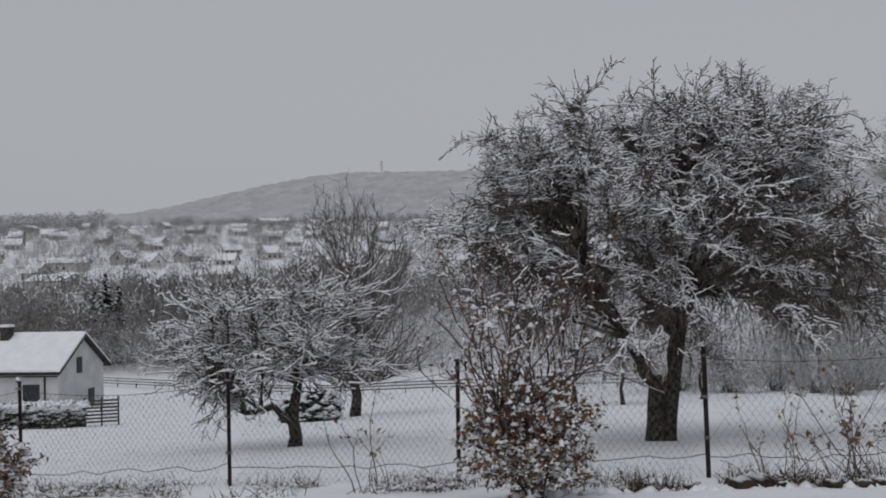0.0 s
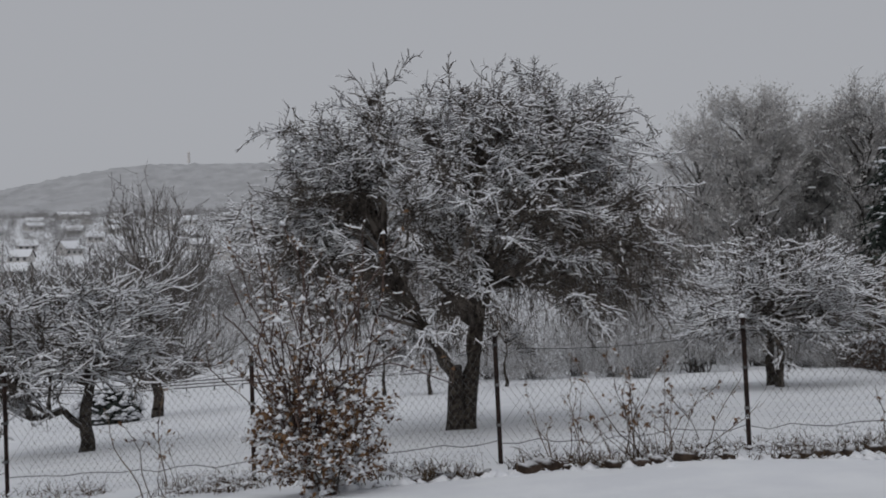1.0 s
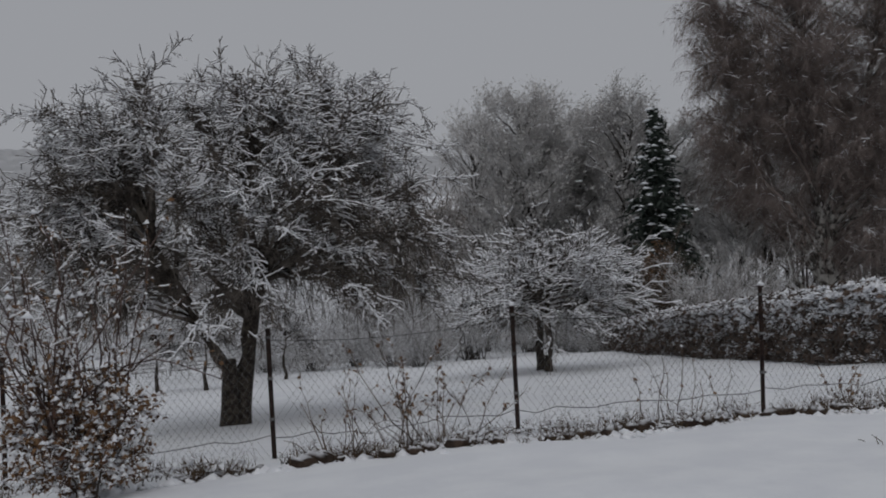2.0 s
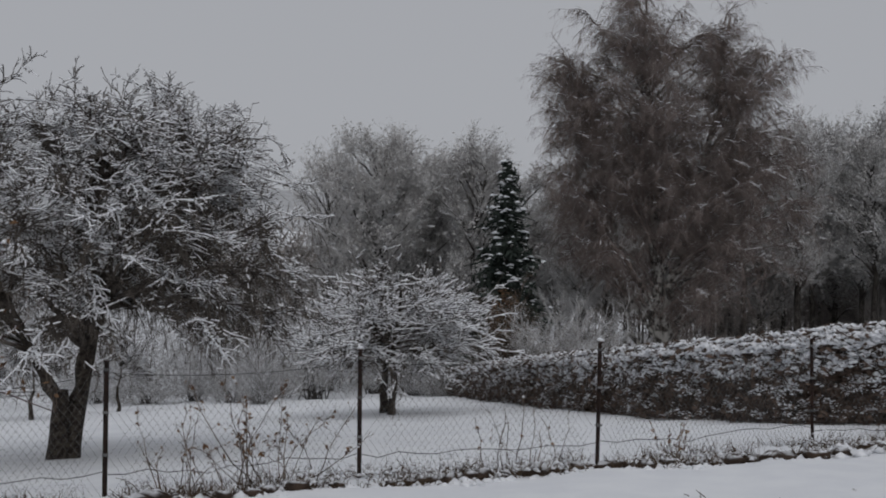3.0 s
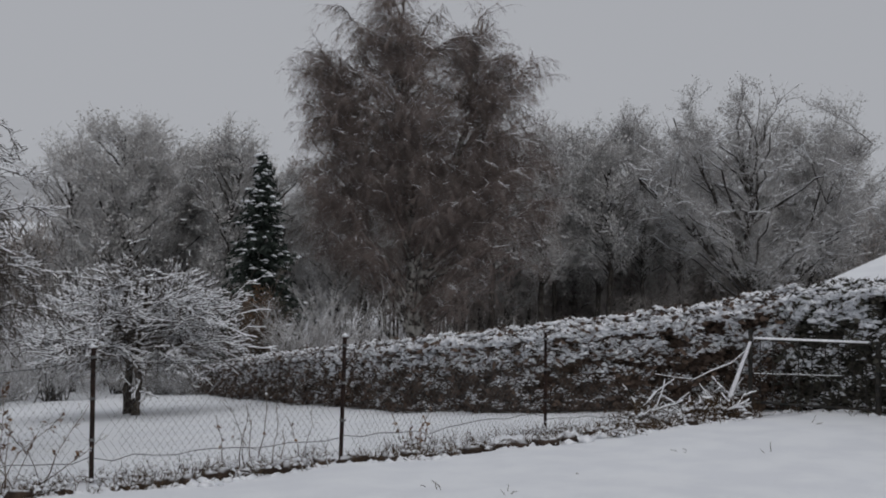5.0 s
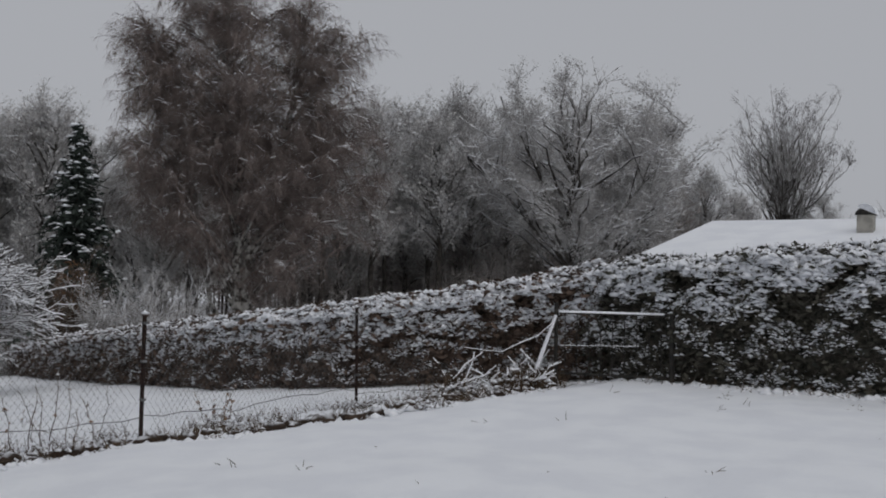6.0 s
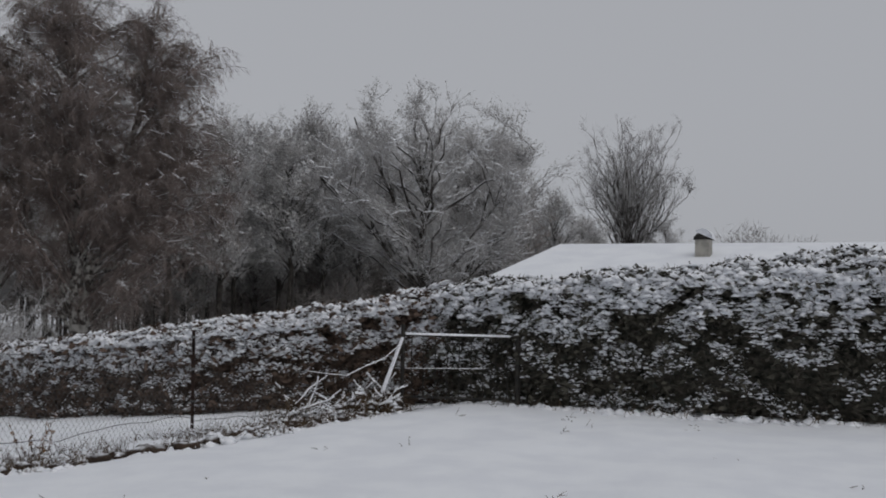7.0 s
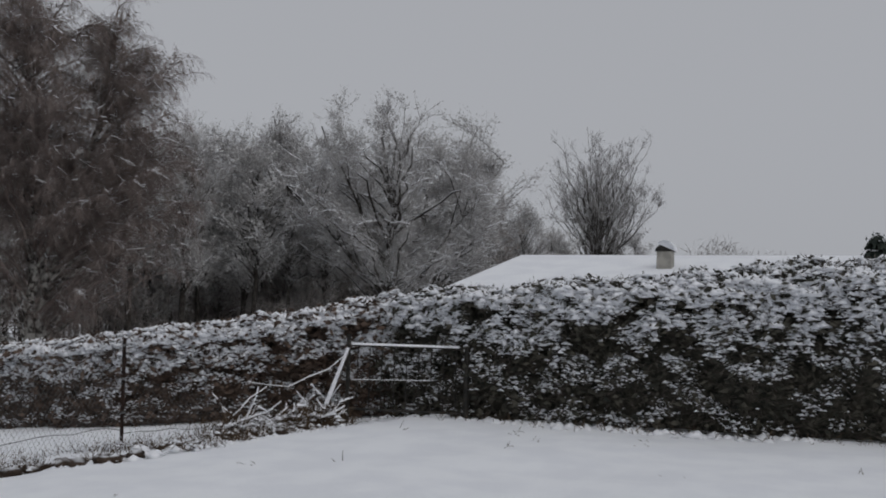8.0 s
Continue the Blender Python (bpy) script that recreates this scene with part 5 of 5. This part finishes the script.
# snow-bent brush heaps by the gate
def brush_heap(seed, place, label, wide, sticks, reach, lean, grass_n, name="brush_heap"):
    rng = np.random.default_rng(seed)
    heap = thing(name, place, label, "brush", "brush heaps by the gate")
    p = rng.normal(size=(sticks, 3)) * (wide * 0.3, wide * 0.16, 0.0) - (0, 0, 0.03)
    way = np.stack([lean[0] + 0.22 * rng.normal(size=sticks), lean[1] + 0.2 * rng.normal(size=sticks), 0.75 + 0.25 * rng.normal(size=sticks)], 1)
    st = twigs(rng, p, unit(way), 1, reach, 6, -0.07, 0.12, 0.011, 0.9)
    sd = offshoots(rng, st, np.ones(len(st[0]), bool), 0.45, 0.2, 3, -0.05, 0.5, 0.006)
    part("brushwood", tubes(*merge(st, sd)), BROWN_TWIG, heap, kind="stuff")
    part("snow_cover", snow_on(*merge(st, sd), rng, 0.022, 1.1, 0.005), SNOW_TUFT, heap, "snow lying along the sticks", kind="stuff")
    p = rng.normal(size=(grass_n, 3)) * (wide * 0.4, wide * 0.2, 0.0)
    blades = twigs(rng, p, np.tile((0, 0, 1.0), (grass_n, 1)), 1, 0.3, 3, -0.22, 0.5, 0.0055)
    part("grass", tubes(*blades), GRASS, heap, kind="stuff")
    q = np.concatenate([blades[1][rng.integers(0, len(blades[1]), 90)], rng.normal(size=(70, 3)) * (wide * 0.35, wide * 0.2, 0.05) + (0, 0, 0.05)])
    part("snow_clumps", lumps(rng, q, 0.03 + 0.03 * rng.random(len(q)), 0.6), SNOW_TUFT, heap, kind="stuff")
    return heap


brush_heap(146, (12.25, 6.98, gz(12.25, 6.98)), "fan of cut branches bowed under snow by the fence's end", 0.7, 22, 0.8, (0.75, -0.35), 500)
brush_heap(147, (13.35, 6.42, gz(13.35, 6.42)), "heap of brown grass and snowy sticks at the gate post", 0.85, 20, 0.6, (0.3, -0.15), 1500)
bough = thing("fallen_branch", (0, 0, 0), "long bent branch lined with snow propped on the gate", "branch")
q = np.array([(12.35, 6.9, 0.52), (12.7, 6.75, 0.46), (12.95, 6.6, 0.43), (13.2, 6.45, 0.55), (13.5, 6.28, 0.66), (13.84, 6.14, 0.9)])
part("stick", cable(q, 0.007), BROWN_TWIG, bough)
part("snow_cover", snow_on(q[:-1], q[1:], np.full(5, 0.006), np.full(5, 0.006), rng, 0.008, 99.0), SNOW_TUFT, bough, "ridge of snow")


# ---- houses ----
def gable_house(name, m, L, W, wall_h, rise, wall_mat, label, group="", windows=(), over=0.4, chimney=None, kind=""):
    """A gabled house, its ridge along x. windows: (side, along, sill, width, height)."""
    root = new(name)
    root.matrix_basis = m
    tagged(root, label, "house", group, kind)
    l, w = L / 2, W / 2
    v = [(-l, -w, -3), (l, -w, -3), (l, w, -3), (-l, w, -3), (-l, -w, wall_h), (l, -w, wall_h), (l, w, wall_h), (-l, w, wall_h), (-l, 0, wall_h + rise), (l, 0, wall_h + rise)]
    part("wall", (v, [(0, 1, 5, 4), (2, 3, 7, 6), (1, 2, 6, 9, 5), (3, 0, 4, 8, 7)]), wall_mat, root)
    t = 0.25
    k = rise / w

    def slab(z0, z1, out, mat, nm):
        e, f = l + out, w + out
        d = out * k
        vv = [(-e, -f, wall_h - d + z0), (e, -f, wall_h - d + z0), (e, 0, wall_h + rise + z0), (-e, 0, wall_h + rise + z0), (e, f, wall_h - d + z0), (-e, f, wall_h - d + z0)]
        vv += [(x, y, z - z0 + z1) for x, y, z in vv]
        ff = [(6, 7, 8, 9), (9, 8, 10, 11), (1, 0, 3, 2), (2, 3, 5, 4), (0, 1, 7, 6), (5, 11, 10, 4), (1, 2, 8, 7), (2, 4, 10, 8), (3, 0, 6, 9), (5, 3, 9, 11)]
        return part(nm, (vv, ff), mat, root)

    roof = slab(0.02, 0.2, over, DARK_TRIM, "roof")
    snow = slab(0.21, 0.36, over - 0.03, SNOW, "snow_cover")
    tagged(snow, "smooth layer of snow on the roof")
    for side, s, z, ww, hh in windows:
        if side in "ab":
            y = -w - 0.02 if side == "a" else w + 0.02
            pv = box(s - ww / 2, s + ww / 2, y - 0.03, y + 0.03, z, z + hh)
        else:
            x = l + 0.02 if side == "r" else -l - 0.02
            pv = box(x - 0.03, x + 0.03, s - ww / 2, s + ww / 2, z, z + hh)
        part("window", pv, PANE, root)
    if chimney:
        s, y, h = chimney
        c = part("chimney", box(s - 0.35, s + 0.35, y - 0.3, y + 0.3, wall_h, wall_h + rise + h), DARK_TRIM, root)
        part("snow_cap", box(s - 0.4, s + 0.4, y - 0.35, y + 0.35, wall_h + rise + h, wall_h + rise + h + 0.18), SNOW_TUFT, c)
    return root


# white house below the orchard
hx_, hy_ = spot(-19.3, 76)
gable_house("house", Matrix.Translation((hx_ - 1.1, hy_ + 1.5, -7.9)) @ Matrix.Rotation(radians(-13), 4, "Z"), 11, 6.2, 4.1, 2.1, PLASTER, "white-rendered gabled house under a snow-covered roof",
            windows=[("r", -0.3, 3.7, 0.7, 1.1), ("r", 1.3, 1.2, 0.8, 1.3), ("a", 3.6, 2.0, 1.2, 1.2), ("a", -0.5, 1.7, 3.2, 1.5), ("a", -4, 2.0, 1.2, 1.2)], chimney=(0.2, -0.5, 0.75))
white_house = bpy.data.objects["house"]
part("gutter", box(-5.8, 5.8, -3.64, -3.52, 3.72, 3.82), DARK_TRIM, white_house)
part("downpipe", box(4.55, 4.64, -3.2, -3.11, -0.2, 3.75), DARK_TRIM, white_house)
# ochre gable among the trees
x, y = spot(-16.7, 172)
gable_house("house", Matrix.Translation((x, y, gz(x, y))) @ Matrix.Rotation(radians(84), 4, "Z"), 7, 4.6, 6.2, 3.0, OCHRE, "ochre-walled house with a steep snowy roof among trees",
            windows=[("l", 0, 6.3, 0.8, 1.0), ("l", -1.1, 3.6, 0.8, 1.2), ("l", 1.1, 3.6, 0.8, 1.2)])
# the village on the far slope
rng = np.random.default_rng(151)
W3 = [("a", -2.8, 0.5, 1.1, 1.2), ("a", 0, 0.5, 1.1, 1.2), ("a", 2.8, 0.5, 1.1, 1.2), ("r", 0, 2.2, 1.1, 1.1), ("l", 0, 2.2, 1.1, 1.1)]
hp = []
for k, (L, W, h, rise) in enumerate([(9, 7, 2.2, 2.8), (11, 7.5, 2.4, 2.5), (8.5, 7.5, 2.8, 3.2), (24, 9, 3.2, 2.2)]):
    x, y = spot([-8, -12, 2, -17][k], [520, 600, 430, 460][k])
    hp.append(gable_house("house", Matrix.Translation((x, y, gz(x, y))) @ Matrix.Rotation(radians([10, -30, 80, 4][k]), 4, "Z"), L, W, h, rise, PLASTER_GREY,
                          "pale village house with a snow-covered roof on the far slope", "village houses", windows=W3, over=0.5))
for row, r0 in enumerate([330, 385, 440, 495, 560, 630, 700, 770, 840]):
    az = -25 + rng.random() * 2
    while az < 16:
        r = r0 + rng.normal() * 14
        x, y = spot(az, r)
        k = int(rng.choice([0, 1, 2, 3], p=[0.36, 0.3, 0.24, 0.1]))
        if row > 0 or rng.random() < 0.45:
            copy_thing(hp[k], Matrix.Translation((x, y, gz(x, y))) @ Matrix.Rotation(radians(rng.choice([0, 90, 20, -25, 60]) + rng.normal() * 10), 4, "Z"))
        az += math.degrees((20 + rng.random() * 26) / r) * (2.0 if rng.random() < 0.3 else 1.2)

# low building behind the tall hedge
bung = gable_house("bungalow", Matrix.Translation((26.4, -0.6, -0.3)) @ Matrix.Rotation(radians(-96), 4, "Z"), 16, 11, 1.75, 1.25, PLASTER, "low bungalow with a smooth snow-covered roof behind the hedge",
                   windows=[("b", 0, 0.6, 1.4, 1.1)], over=0.5)
flue = thing("chimney_stack", (25.1, 3.5, 0), "short rendered chimney capped with snow on the bungalow roof", "chimney")
part("shaft", box(-0.18, 0.18, -0.18, 0.18, 1.8, 3.05), CONCRETE, flue)
a = np.linspace(0, math.pi, 9)
cv = [(x * 0.2, 0.22 * math.cos(t), 3.05 + 0.17 * math.sin(t)) for x in (-1, 1) for t in a]
part("cowl", (cv, [(k, k + 1, k + 10, k + 9) for k in range(8)] + [tuple(range(9)), tuple(range(17, 8, -1))]), GATE_PAINT, flue, "curved dark cowl")
part("snow_cap", ([(x * 1.1, y * 1.1, 3.06 + (z - 3.05) * 1.5) for x, y, z in cv], [(k, k + 1, k + 10, k + 9) for k in range(2, 8)] + [(2, 3, 4, 5, 6, 7, 8)]), SNOW_TUFT, flue)

# ---- far rail fence and the hedge by the house ----
rail_fence = thing("rail_fence", (0, 0, 0), "weathered timber rail fence with snow on its rails", "fence")
ra, rb_ = np.array(spot(-20, 122)), np.array(spot(19, 73))
N = 30
for k in range(N + 1):
    x, y = ra + (rb_ - ra) * k / N
    z = gz(x, y)
    part("post", box(x - 0.045, x + 0.045, y - 0.06, y + 0.06, z - 0.2, z + 1.0), RAIL, rail_fence)
    if k < N:
        x2, y2 = ra + (rb_ - ra) * (k + 1) / N
        for h in (0.4, 0.66, 0.92):
            p, q = np.array([(x, y - 0.1, z + h)]), np.array([(x2, y2 - 0.1, gz(x2, y2) + h)])
            r = part("rail", tubes(p, q, np.array([0.07]), np.array([0.07]), 4), RAIL, rail_fence)
            part("snow_line", snow_on(p, q, np.array([0.07]), np.array([0.07]), rng, 0.05, 99.0), SNOW_TUFT, r)
hedge(103, "garden_hedge", "low snow-covered garden hedge at the meadow's edge", [spot(-16.2, 36), spot(-25.5, 36.5)], [0.75, 0.85], 1.2, YEW, 700, 900, 0.08, 0.085, 0.7, 0.3, 160)
lattice = thing("lattice_panel", (*spot(-15.4, 37), gz(*spot(-15.4, 37))), "small grey slatted garden panel beside the hedge", "fence", rz=15)
for k in range(7):
    part("slat", box(-0.55, 0.55, -0.012, 0.012, 0.1 + 0.12 * k, 0.16 + 0.12 * k), RAIL, lattice)
for x in (-0.55, 0, 0.55):
    part("upright", box(x - 0.03, x + 0.03, 0.013, 0.06, -0.15, 0.98), RAIL, lattice)

# evergreen shrub behind the low apple tree
rng = np.random.default_rng(161)
x, y = spot(-4.4, 31)
juniper = thing("evergreen_shrub", (x, y, gz(x, y)), "dark spreading evergreen shrub patched with snow", "shrub")
q = ellipsoid(rng, 2200, (0, 0, 0.3), (0.95, 0.8, 0.7), 0.5, -0.8)
part("foliage", leaf_bits(rng, q, 0.12, 1.2), NEEDLE, juniper, kind="stuff")
q = ellipsoid(rng, 420, (0, 0, 0.35), (0.98, 0.8, 0.75), 0.9, -0.3)
part("snow_clumps", lumps(rng, q, 0.12, 0.4), SNOW_TUFT, juniper, kind="stuff")
